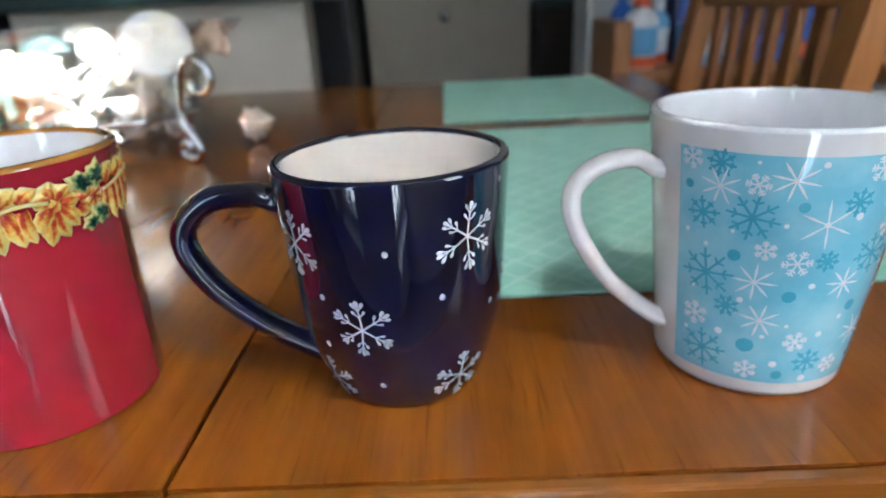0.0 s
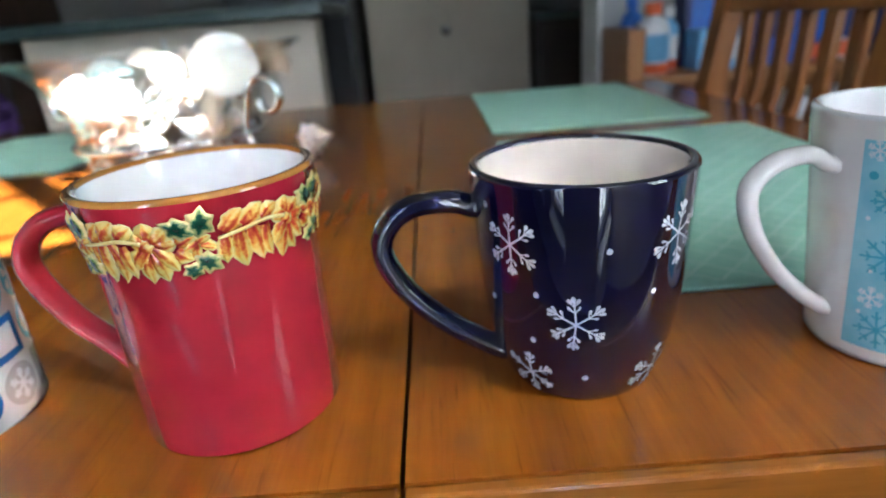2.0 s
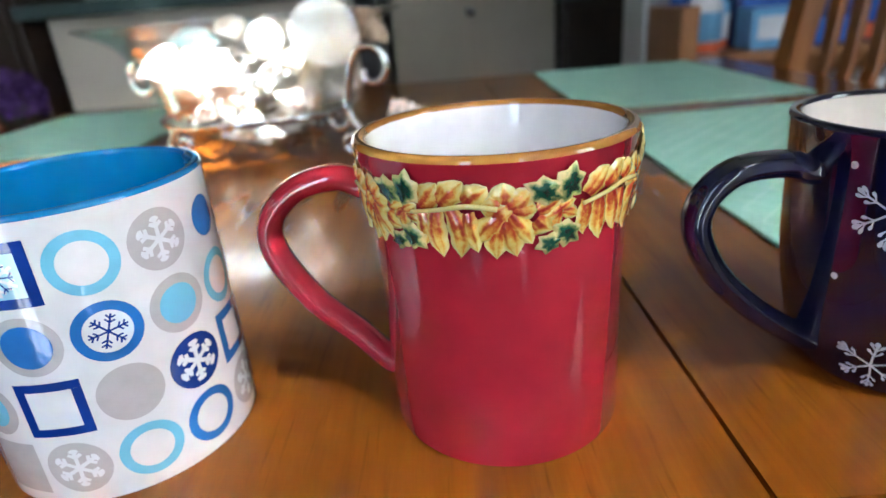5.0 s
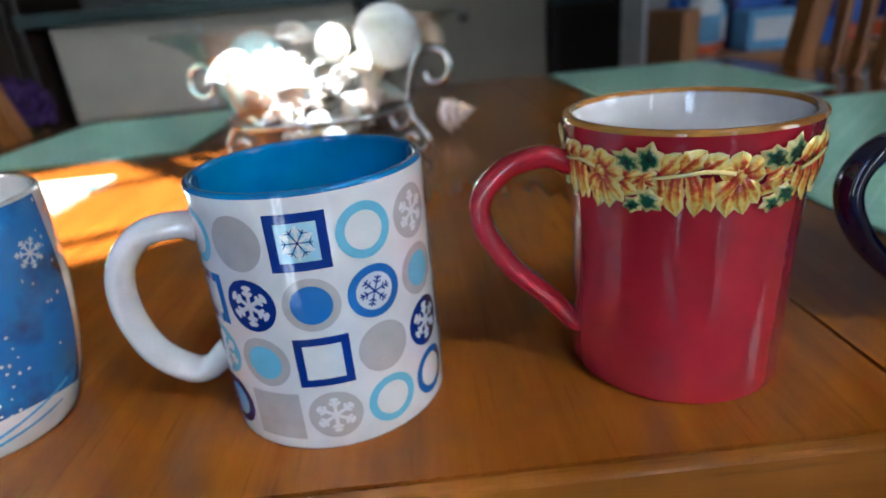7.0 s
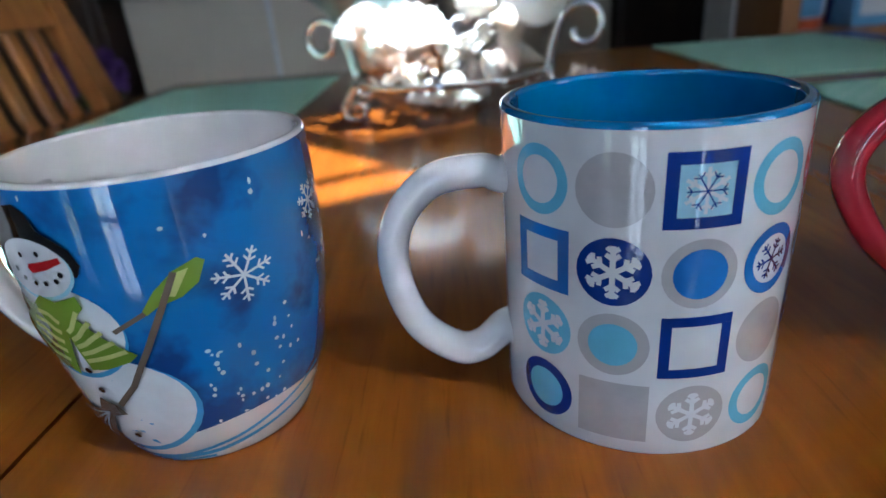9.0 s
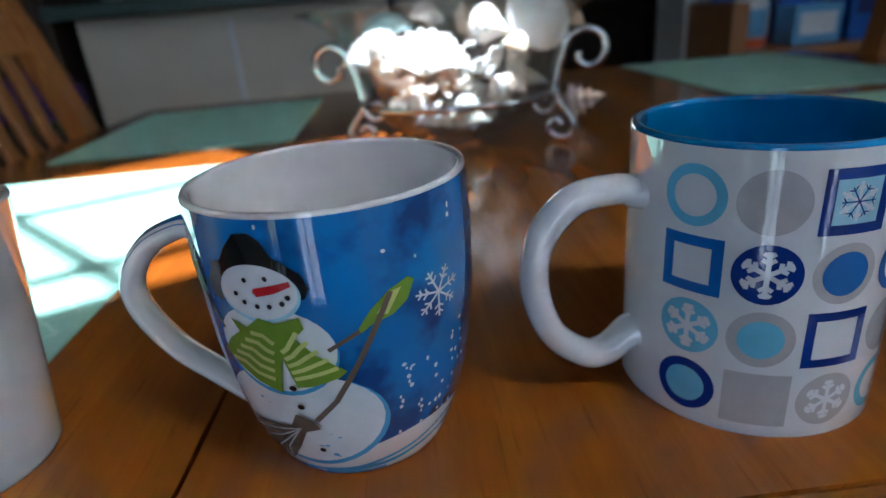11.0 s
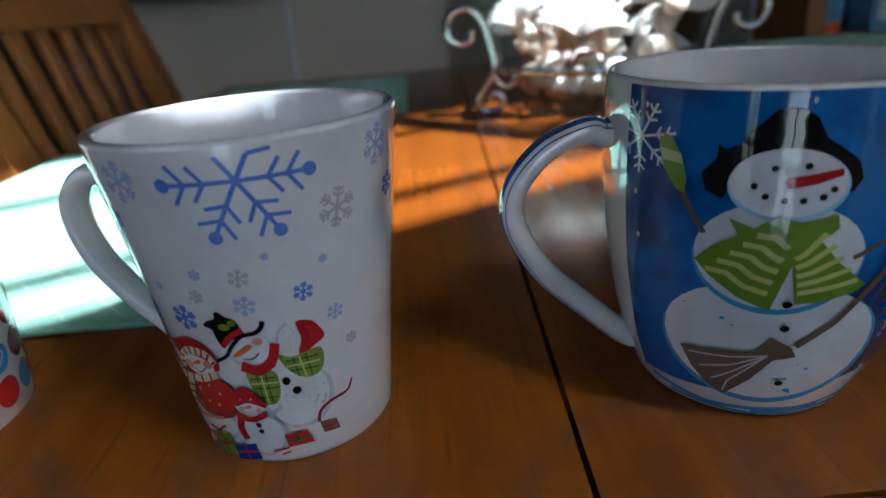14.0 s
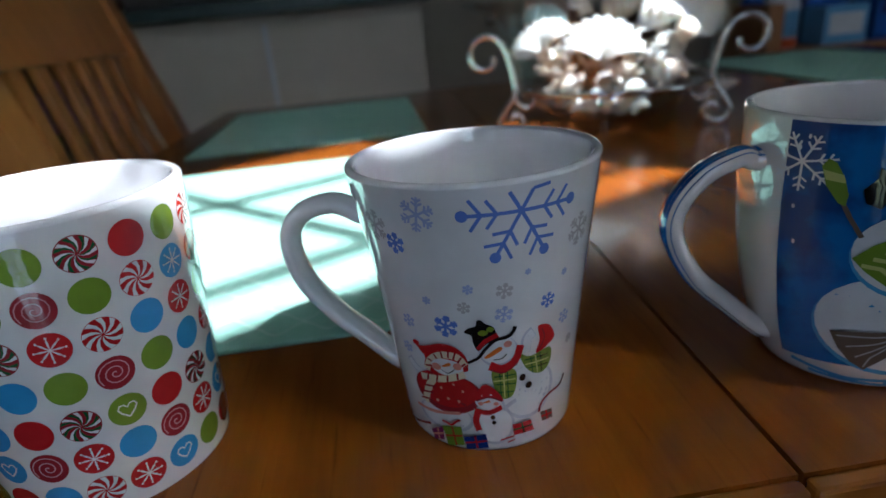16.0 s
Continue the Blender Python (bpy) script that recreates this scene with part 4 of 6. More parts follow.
INK_BLUE_CANDY = ink("candy_blue_ink", (0.06, 0.32, 0.70))
INK_LILAC_PINK = ink("pink_ink", (0.62, 0.30, 0.34))
CANDY = (("g", "gp", "r", "g", "rp", "b"), ("sp", "g", "rp", "bf", "r", "g"), ("rf", "rp", "b", "rf", "g", "gp"), ("g", "sp", "g", "b", "rf", "b"),
         ("gp", "gh", "r", "gp", "b", "r"), ("rf", "b", "sp", "rf", "bh", "sp"), ("rp", "rf", "bh", "g", "r", "b"))
for r, row in enumerate(CANDY):
    for k in range(-6, 12):
        candy(row[k % 6], 16.0 + 18.4 * k, (84.5, 72.0, 59.8, 46.9, 33.8, 21.6, 9.1)[r] * 0.001)

# family mug: snowflakes above, three small snowmen and parcels below
arms = []
for a, ln, tip in ((0, 16, 1), (180, 16, 1), (240, 15, 1), (300, 15, 1), (60, 6.6, 0), (120, 6.6, 0)):
    arms.append(stroke([(0, 0), at(ln * 0.0005, a), at(ln * 0.001, a)], 0.0011))
    if tip:
        arms.append(disc(0.0017, *at(ln * 0.001, a), n=16))
        for pos in (0.42, 0.68):
            for s in (-55, 55):
                bx, by = at(ln * pos * 0.001, a)
                ex, ey = at(0.0050 if pos < 0.5 else 0.0055, a + s)
                if by + ey < 0.0068:
                    arms.append(stroke([(bx, by), (bx + ex, by + ey)], 0.0010))
big = joined(arms + [stroke([at(0.0066, 60), (at(0.0066, 60)[0] + 0.005, at(0.0066, 60)[1] + 0.0006)], 0.001)])
FAM.wrap("snowflake", big, 8.5, 0.0850, INK_PERI, label="large periwinkle snowflake")
for deg, z, r, mat in ((-33, 85.5, 5.2, INK_LILAC), (-47, 75.7, 3.4, INK_PERI), (41, 74, 5.2, INK_GREY), (-28, 49.6, 3.8, INK_PERI), (23.6, 54.5, 2.6, INK_PERI), (0.5, 53.3, 2.8, INK_LILAC), (-15.3, 62.5, 1.6, INK_LILAC), (1, 61.1, 2.6, INK_GREY),
                       (-18, 56.4, 2, INK_GREY), (-50, 49, 2.4, INK_LILAC), (36, 46, 2.4, INK_LILAC), (-58, 80, 5, INK_GREY), (62, 86, 5.2, INK_LILAC), (72, 74, 3.4, INK_PERI), (33, 62, 1.2, INK_LILAC), (-36, 58, 1.4, INK_LILAC), (12, 66, 1.0, INK_LILAC), (-56, 38, 2.2, INK_LILAC), (43, 36, 1.8, INK_GREY)):
    FAM.wrap("snowflake", flake(r * 0.001, 0.0008 if r > 3 else 0.0005, 6, ((0.5, 0.36), (0.75, 0.3)), 20), deg, z * 0.001, mat)


def layer(mug, lift0=0.0001, step=0.00005):
    """Paints layer upon layer in degrees and millimetres; each stroke lies a hair above the last."""
    state = [lift0]
    def paint(name, bm, mat, label=""):
        state[0] += step
        return mug.wrap(name, bm, 0, 0, mat, state[0], label, r0=0.04)
    return paint


def oval(deg, z, rx_deg, rz, n=30):
    return moved(disc(0.01, n=n), deg * DEG, z * 0.001, rx_deg * DEG / 0.01, rz * 0.1)


def moved(bm, dx, dy, sx=1.0, sy=1.0, turn=0.0):
    c, s = math.cos(radians(turn)), math.sin(radians(turn))
    for v in bm.verts:
        x, y = v.co.x * sx, v.co.y * sy
        v.co = Vector((dx + x * c - y * s, dy + x * s + y * c, v.co.z))
    return bm


def curvy(points, n=4):
    """A closed outline rounded through its points."""
    pts = [Vector((x, y, 0)) for x, y in points]
    out, m = [], len(pts)
    for i in range(m):
        p0, p1, p2, p3 = pts[i - 1], pts[i], pts[(i + 1) % m], pts[(i + 2) % m]
        for k in range(n):
            t = k / n
            q = 0.5 * ((2 * p1) + (p2 - p0) * t + (2 * p0 - 5 * p1 + 4 * p2 - p3) * t * t + (3 * p1 - p0 - 3 * p2 + p3) * t ** 3)
            out.append((q.x, q.y))
    return out


def bent(points, n=5):
    """A line rounded through its points."""
    return [(p.x, p.y) for p in smooth_path([(x, y, 0) for x, y in points], n)]


INK_SHADE = ink("grey_lilac_ink", (0.50, 0.52, 0.62), (0.64, 0.65, 0.72), 220.0)
INK_CHEEK = ink("rosy_ink", (0.72, 0.30, 0.24))
INK_CREAM = ink("cream_ink", (0.80, 0.70, 0.50))
INK_PLUM = ink("plum_ink", (0.20, 0.02, 0.12))
INK_SCARF = ink("scarf_green_ink", (0.24, 0.32, 0.05), (0.15, 0.22, 0.035), 300.0)
fp = layer(FAM, 0.0001, 0.000012)
# the tall one: white with a black hat, red collar and green checked scarf
fp("shade", oval(14.2, 22.7, 16.8571, 10.7143), INK_SHADE)
fp("snow_body", oval(13.6, 23.3, 15, 9.92857), INK_WHITE)
fp("shade", oval(-2.7, 40.4, 10.0714, 5.57143), INK_SHADE)
fp("face", oval(-3, 40.9, 9.35714, 5.07143), INK_WHITE)
fp("arm", stroke(mm(bent([(11.3, 38.3), (12.3, 43.2), (15.9, 45.3)])), 0.0042), INK_SHADE)
fp("arm", stroke(mm(bent([(11.7, 38.4), (12.9, 43.1), (15.8, 44.9)])), 0.0032), INK_WHITE)
fp("mitten", poly(mm(curvy([(18.4, 46.5), (25.3, 45.5), (29.7, 40.5), (25.6, 38.4), (20.2, 36.7), (17.5, 37.3), (19.6, 41.4)]))), INK_RED)
fp("mitten_shade", stroke(mm(bent([(20.7, 45.3), (22.7, 41.6), (20, 38.2)])), 0.0007), INK_MAROON)
fp("scarf", poly(mm(curvy([(8.1, 38.2), (14.3, 36.4), (26.6, 37.3), (27.8, 32), (24, 29), (17.8, 29.2), (11.8, 32.4)]))), INK_SCARF)
fp("scarf", poly(mm(curvy([(-7, 32.8), (-3.6, 34.5), (5.5, 32.8), (6.4, 27.2), (3.6, 22.5), (-2.6, 22.5), (-6.1, 27.4)]))), INK_SCARF)
fp("scarf_check", stroke(mm(bent([(-5.8, 31), (5.9, 31)])), 0.0004), INK_DKGREEN)
fp("scarf_check", stroke(mm(bent([(-5.7, 28), (6.1, 27.5)])), 0.0004), INK_DKGREEN)
fp("scarf_check", stroke(mm(bent([(-4.3, 24.8), (4.9, 24.5)])), 0.0004), INK_DKGREEN)
fp("scarf_check", stroke(mm(bent([(-2.8, 33.7), (-2.3, 22.8)])), 0.0004), INK_DKGREEN)
fp("scarf_check", stroke(mm(bent([(1.3, 33.3), (1.6, 22.4)])), 0.0004), INK_DKGREEN)
fp("scarf_check", stroke(mm(bent([(10.8, 35.5), (25.5, 35)])), 0.0004), INK_DKGREEN)
fp("scarf_check", stroke(mm(bent([(12.8, 32.1), (25.6, 31.4)])), 0.0004), INK_DKGREEN)
fp("scarf_check", stroke(mm(bent([(14.4, 36.2), (16, 29.7)])), 0.0004), INK_DKGREEN)
fp("scarf_check", stroke(mm(bent([(20.1, 36.5), (21.8, 29.3)])), 0.0004), INK_DKGREEN)
fp("scarf_check", stroke(mm(bent([(-6.3, 29.5), (6, 29.3)])), 0.0005), INK_LIME)
fp("scarf_check", stroke(mm(bent([(-0.7, 33.6), (-0.4, 22.6)])), 0.0005), INK_LIME)
fp("scarf_check", stroke(mm(bent([(11.4, 33.8), (26.1, 33.3)])), 0.0005), INK_LIME)
fp("scarf_check", stroke(mm(bent([(17.2, 36.2), (19, 29.4)])), 0.0005), INK_LIME)
fp("collar", stroke(mm(bent([(-7.7, 35.6), (-1.1, 33.9), (5.6, 36.3), (8.6, 41.6)])), 0.0034, 0.0028), INK_RED)
fp("collar_shade", stroke(mm(bent([(-7.5, 34.1), (-0.7, 32.4), (6.8, 35)])), 0.0006), INK_MAROON)
fp("hat", poly(mm(curvy([(-19, 48), (-16.8, 49.5), (-13.3, 50.2), (-12.5, 52), (-10.6, 52.2), (-8.5, 50.9), (-4.8, 49.5), (-3.5, 47), (-2.6, 45.2), (-8.4, 43.7), (-12.8, 41.3), (-15, 44), (-15.7, 46.9)]))), INK_BLACK)
fp("hat_band", stroke(mm(bent([(-13.1, 41.9), (-8.8, 44.8), (-2.9, 46.7)])), 0.0016), INK_RED)
fp("hat_brim", stroke(mm(bent([(-18.7, 36.9), (-13.1, 38.8), (-9.4, 41.8), (-4.2, 44.8), (1.7, 45.5), (4.6, 46.9), (5.7, 48.7)])), 0.001, 0.0014), INK_BLACK)
fp("holly", oval(-10, 47.7, 2.42857, 1), INK_GREEN)
fp("holly", oval(-6.5, 48.8, 1.78571, 0.928571), INK_GREEN)
fp("nose", poly(mm(curvy([(-10, 39), (-2.8, 42.2), (-1.1, 41.1), (-7.8, 38.6)]))), INK_ORANGE)
fp("cheek", oval(1.9, 42.9, 2.07143, 1.14286), INK_CHEEK)
fp("smile", stroke(mm(bent([(-5.8, 37.8), (-1.8, 37.8), (1.2, 39.3)])), 0.0003), INK_BLACK)
fp("button", oval(9.7, 29.3, 1.85714, 1.35714), INK_BLACK)
fp("button", oval(13.5, 25.7, 2, 1.28571), INK_BLACK)
fp("ribbon", stroke(mm(bent([(40.6, 23.1), (37.4, 19.8), (28.3, 18.8), (22.5, 16.5), (20.9, 12.9)])), 0.0008, 0.0012), INK_MAROON)
# the second, in a red coat, striped hood and scarf
fp("shade", oval(-37.3, 13.7, 18.5, 6.14286), INK_SHADE)
fp("snow_body", oval(-37, 14.4, 16.3571, 5.5), INK_WHITE)
fp("arm", stroke(mm(bent([(-55.7, 34.4), (-52, 31.3), (-46.9, 29.6)])), 0.0034), INK_SHADE)
fp("arm", stroke(mm(bent([(-55.5, 33.9), (-52, 31.3), (-47, 30)])), 0.0024), INK_WHITE)
fp("coat", oval(-33.7, 24.2, 20.7857, 8.35714), INK_MAROON)
fp("coat", oval(-34.1, 25.3, 19, 6.92857), INK_RED)
fp("hood", poly(mm(curvy([(-48.1, 41.8), (-44.2, 40.9), (-33.3, 43.2), (-25, 42.7), (-19.7, 39.5), (-18.8, 35.3), (-21.8, 33.3), (-43.3, 32), (-42.9, 36.8), (-45.8, 39.1)]))), INK_RED)
fp("bobble", oval(-47.3, 41.6, 2.14286, 1), INK_RED)
fp("brim", stroke(mm(bent([(-43.2, 32.2), (-39.8, 36.2), (-32.6, 39), (-24.4, 38.9), (-20.3, 35.8)])), 0.0026), INK_CREAM)
fp("brim_stripe", stroke(mm(bent([(-43.7, 33.6), (-39.4, 34.1)])), 0.0007), INK_MAROON)
fp("brim_stripe", stroke(mm(bent([(-41.3, 36.6), (-38, 35.7)])), 0.0007), INK_MAROON)
fp("brim_stripe", stroke(mm(bent([(-37, 38.8), (-35.3, 37.1)])), 0.0007), INK_MAROON)
fp("brim_stripe", stroke(mm(bent([(-32.6, 40.3), (-32.2, 37.9)])), 0.0007), INK_MAROON)
fp("brim_stripe", stroke(mm(bent([(-28.4, 40.8), (-28.9, 38.3)])), 0.0007), INK_MAROON)
fp("brim_stripe", stroke(mm(bent([(-24.8, 40.4), (-26.3, 37.8)])), 0.0007), INK_MAROON)
fp("brim_stripe", stroke(mm(bent([(-21.8, 39), (-24.2, 36.7)])), 0.0007), INK_MAROON)
fp("brim_stripe", stroke(mm(bent([(-19.9, 36.7), (-23.1, 35.2)])), 0.0007), INK_MAROON)
fp("face", oval(-30.5, 34.6, 9, 3.21429), INK_WHITE)
fp("cheek", oval(-36.5, 34.3, 2.78571, 1.35714), INK_CHEEK)
fp("cheek", oval(-24.4, 35.4, 2.35714, 1.35714), INK_CHEEK)
fp("nose", poly(mm(curvy([(-33.3, 35), (-28.6, 36.6), (-28.2, 35.5), (-31.6, 34.7)]))), INK_ORANGE)
fp("smile", stroke(mm(bent([(-33.7, 33.5), (-30.2, 32.4), (-25.9, 34.3)])), 0.0003), INK_BLACK)
fp("scarf", stroke(mm(bent([(-48.2, 28.7), (-33.6, 29.8), (-20.9, 32.6)])), 0.0026), INK_CREAM)
fp("scarf", stroke(mm(bent([(-39.7, 29.4), (-44.8, 24.4), (-49.2, 18.1)])), 0.003), INK_CREAM)
fp("scarf_stripe", stroke(mm(bent([(-42.7, 30.5), (-44, 27.8)])), 0.0008), INK_MAROON)
fp("scarf_stripe", stroke(mm(bent([(-36.6, 31.2), (-37.9, 28.2)])), 0.0008), INK_MAROON)
fp("scarf_stripe", stroke(mm(bent([(-30.6, 31.6), (-31.2, 28.9)])), 0.0008), INK_MAROON)
fp("scarf_stripe", stroke(mm(bent([(-25, 32.8), (-25.1, 30.3)])), 0.0008), INK_MAROON)
fp("scarf_stripe", stroke(mm(bent([(-46.7, 25.3), (-39.4, 26)])), 0.0008), INK_MAROON)
fp("scarf_stripe", stroke(mm(bent([(-49.5, 22.4), (-41.8, 23)])), 0.0008), INK_MAROON)
fp("scarf_stripe", stroke(mm(bent([(-51.9, 19.2), (-44.1, 20)])), 0.0008), INK_MAROON)
fp("hem", stroke(mm(bent([(-57.3, 15.2), (-44.1, 15.1), (-26.4, 16.8)])), 0.0013), INK_CHEEK)
fp("coat_dot", oval(-35.7, 26.1, 0.785714, 0.571429), INK_CHEEK)
fp("coat_dot", oval(-28, 28.3, 0.714286, 0.428571), INK_CHEEK)
fp("coat_dot", oval(-23.2, 25.9, 0.714286, 0.5), INK_CHEEK)
fp("coat_dot", oval(-32.3, 22.2, 0.857143, 0.428571), INK_CHEEK)
fp("coat_dot", oval(-26.1, 21.7, 0.714286, 0.571429), INK_CHEEK)
fp("coat_dot", oval(-39.5, 20.5, 1, 0.571429), INK_CHEEK)
# the smallest, with a red cap and scarf
fp("shade", oval(-6.7, 12, 11.5, 7.92857), INK_SHADE)
fp("snow_body", oval(-7.1, 12.3, 10.2143, 7.14286), INK_WHITE)
fp("face", oval(-10.1, 22.2, 6.78571, 2.92857), INK_WHITE)
fp("cap", poly(mm(curvy([(-16.7, 22.5), (-14.3, 27.1), (-10.7, 29.1), (-6.5, 27.4), (-2.6, 24), (-2, 21.9), (-9.5, 24.2)]))), INK_RED)
fp("cap_brim", stroke(mm(bent([(-16.3, 22.5), (-9.5, 23.9), (-2.3, 21.9)])), 0.0007), INK_MAROON)
fp("nose", poly(mm(curvy([(-12.9, 21.7), (-9.3, 22.8), (-9, 21.8)]))), INK_ORANGE)
fp("cheek", oval(-14, 21.5, 1.42857, 0.785714), INK_CHEEK)
fp("cheek", oval(-5.6, 21.1, 1.42857, 0.714286), INK_CHEEK)
fp("scarf", stroke(mm(bent([(-17.6, 18.9), (-10.2, 17.7), (-2.5, 19.5)])), 0.002), INK_RED)
fp("scarf", stroke(mm(bent([(-15.9, 18), (-17.5, 14.4), (-16.2, 10.3)])), 0.0026), INK_RED)
fp("arm", stroke(mm(bent([(-2, 18.4), (2.3, 20.4), (5.5, 21.5)])), 0.0016), INK_SHADE)
fp("button", oval(-7.8, 15.8, 1.28571, 0.928571), INK_BLACK)
fp("button", oval(-7.3, 13.5, 1.28571, 0.857143), INK_BLACK)
# parcels and ribbons along the foot
fp("gift", poly(mm([(-48.6, 6.6), (-38.9, 9.8), (-39.5, 3.7), (-47.8, 2.2)])), INK_PLUM)
fp("gift_ribbon", stroke(mm(bent([(-43.5, 8.3), (-43.4, 3.1)])), 0.0007), INK_CHEEK)
fp("gift_ribbon", stroke(mm(bent([(-39.2, 6.7), (-48, 4.5)])), 0.0007), INK_CHEEK)
fp("gift", poly(mm([(-39.3, 10), (-26.8, 11.3), (-26.1, 3.4), (-37.5, 1.7)])), INK_GREEN)
fp("gift_ribbon", stroke(mm(bent([(-32.8, 10.8), (-31.5, 2.8)])), 0.0007), INK_RED)
fp("gift_ribbon", stroke(mm(bent([(-26.4, 7.5), (-38.2, 6)])), 0.0007), INK_RED)
fp("gift", poly(mm([(-26.1, 7.1), (-12.6, 9), (-11.4, 2.9), (-25.2, 1.9)])), INK_NAVY)
fp("gift_ribbon", stroke(mm(bent([(-19.2, 8.3), (-18.2, 2.6)])), 0.0007), INK_RED)
fp("gift_ribbon", stroke(mm(bent([(-12, 6.1), (-25.6, 4.6)])), 0.0007), INK_RED)
fp("gift", poly(mm([(3.1, 11.8), (14.4, 12), (17, 7.2), (4.1, 7.1)])), INK_RED)
fp("gift_ribbon", stroke(mm(bent([(8.6, 12), (10.4, 7.3)])), 0.0007), INK_DKGREEN)
fp("gift_ribbon", stroke(mm(bent([(15.6, 9.7), (3.6, 9.5)])), 0.0007), INK_DKGREEN)
fp("gift", poly(mm([(20.9, 13.6), (29.4, 12.8), (30.9, 8.7), (22.4, 9.3)])), INK_BROWN)
fp("gift_ribbon", stroke(mm(bent([(25, 13.3), (26.4, 9.1)])), 0.0007), INK_RED)
fp("gift_ribbon", stroke(mm(bent([(30.1, 10.8), (21.7, 11.4)])), 0.0007), INK_RED)
fp("bow", stroke(mm(bent([(-38.5, 12.6), (-34.8, 11.9), (-32.4, 11.5)])), 0.0009), INK_RED)
fp("bow", stroke(mm(bent([(-32.4, 11.5), (-29.2, 13.4), (-26.6, 14.2)])), 0.0009), INK_RED)
fp("ribbon", stroke(mm(bent([(-71.3, 7.8), (-62.6, 6.6), (-47.8, 9.2)])), 0.001), INK_MAROON)
fp("candy_cane", stroke(mm(bent([(-4.2, 6), (0.2, 6.6), (4.2, 6.9)])), 0.0006), INK_RED)
fp("candy_cane", stroke(mm(bent([(0.1, 4.7), (4.5, 5.5)])), 0.0006), INK_RED)

# snowman mug: night sky round the bowl, snow below, and the painted snowman with his broom
sp = layer(SNM, 0.0001, 0.00004)
strip = bmesh.new()
cols = []
for k in range(0, 89):
    d = -76 + 2 * k
    low = 12.5 + 6.0 * max(0.0, math.sin(radians((d + 10) * 1.6))) if d > -10 else 7.5 + 0.06 * (d + 76)
    cols.append([strip.verts.new((d * DEG, (low + (93.9 - low) * q / 16) * 0.001, 0)) for q in range(17)])
for a, b in zip(cols, cols[1:]):
    for q in range(16):
        strip.faces.new((a[q], b[q], b[q + 1], a[q + 1]))
sp("painted_sky", strip, INK_NIGHT, "mottled blue night sky")
sp("snow_shade", joined([stroke(mm([(-70, 6), (-40, 3.5), (0, 5), (30, 9), (60, 15), (85, 20)]), 0.0016, 0.0012), stroke(mm([(-20, 3), (20, 5), (45, 8), (80, 12)]), 0.0022, 0.001), stroke(mm([(-60, 3), (-20, 1.8), (15, 2.4)]), 0.0014)]), INK_MID)
SNOW_RND = random.Random(11)
dots = []
for k in range(95):
    d, z = SNOW_RND.uniform(-74, 98), SNOW_RND.uniform(22, 92)
    if k > 55:
        d, z = SNOW_RND.uniform(10, 60), SNOW_RND.uniform(18, 50)
    if -64 < d < 22 and z < 84:
        continue
    dots.append(oval(d, z, SNOW_RND.uniform(0.5, 1.1), SNOW_RND.uniform(0.4, 0.95), 10))
tagged(sp("snow_dots", joined(dots), INK_WHITE), kind="stuff")
for d, z, r in ((43.8, 63.8, 8.0), (-69, 81.4, 9.6), (82, 75, 6)):
    sp("snowflake", moved(flake(r * 0.001, 0.0007, 7, ((0.5, 0.25), (0.75, 0.22)), 12), d * DEG, z * 0.001), INK_WHITE)
sp("shade", oval(-20, 28, 38.5, 20.5), INK_MID)
sp("snow_body", oval(-20.5, 29.2, 36.8, 19.6), INK_WHITE)
sp("snow_body", oval(-22.5, 54.5, 24.8, 15.0), INK_MID)
sp("snow_body", oval(-22.5, 55.4, 24.2, 14.2), INK_WHITE)
sp("stick_arm", stroke(mm([(-1.5, 55.5), (6, 58.5), (12.5, 61)]), 0.0013), INK_BROWN)
sp("stick_arm", stroke(mm([(-44, 60), (-49, 66), (-52.5, 71)]), 0.0013), INK_BROWN)
sp("mitten", poly(mm([(10, 61), (11, 59.5), (15, 61.5), (23, 63), (29, 66), (32.5, 71.5), (30, 72.8), (22, 70.5), (15, 66)])), INK_GREEN)
sp("mitten_stripe", poly(mm([(17, 64.5), (21, 63.5), (27, 70.5), (23, 70)])), INK_LIME)
sp("mitten", poly(mm([(-51, 69.5), (-53.5, 70), (-58.5, 75), (-61, 81), (-59, 83.5), (-56, 82.5), (-52.5, 78), (-50.5, 73)])), INK_GREEN)
sp("mitten_stripe", poly(mm([(-59, 77), (-60.5, 80), (-53, 79), (-52, 76.5)])), INK_LIME)
sp("hat", poly(mm([(-46, 75), (-44.5, 71), (-39.5, 69.5), (-37, 74), (-6, 72), (-4, 75), (-6, 79), (-11, 82), (-15, 84), (-18, 88.5), (-22, 90.5), (-28, 90), (-33, 86), (-36, 82.5), (-40, 81), (-42, 82), (-42, 79)])), INK_BLACK)
sp("face_shade", oval(-22.8, 73.2, 15.8, 8.4), INK_PALE)
sp("face", oval(-23, 73.9, 15.2, 8.0), INK_WHITE)
for d, z in ((-26.7, 77.3), (-18.5, 78), (-31.4, 73.1), (-28.3, 70.8), (-23.3, 69.9), (-18.6, 70.1), (-13.8, 71), (-11.4, 72.8)):
    sp("coal", oval(d, z, 0.95, 0.75, 12), INK_BLACK)
sp("nose", poly(mm([(-23.2, 75.3), (-24, 74.2), (-22.6, 72.8), (-16, 74), (-9.6, 76), (-10, 77.5), (-16, 76.4)])), INK_RED)
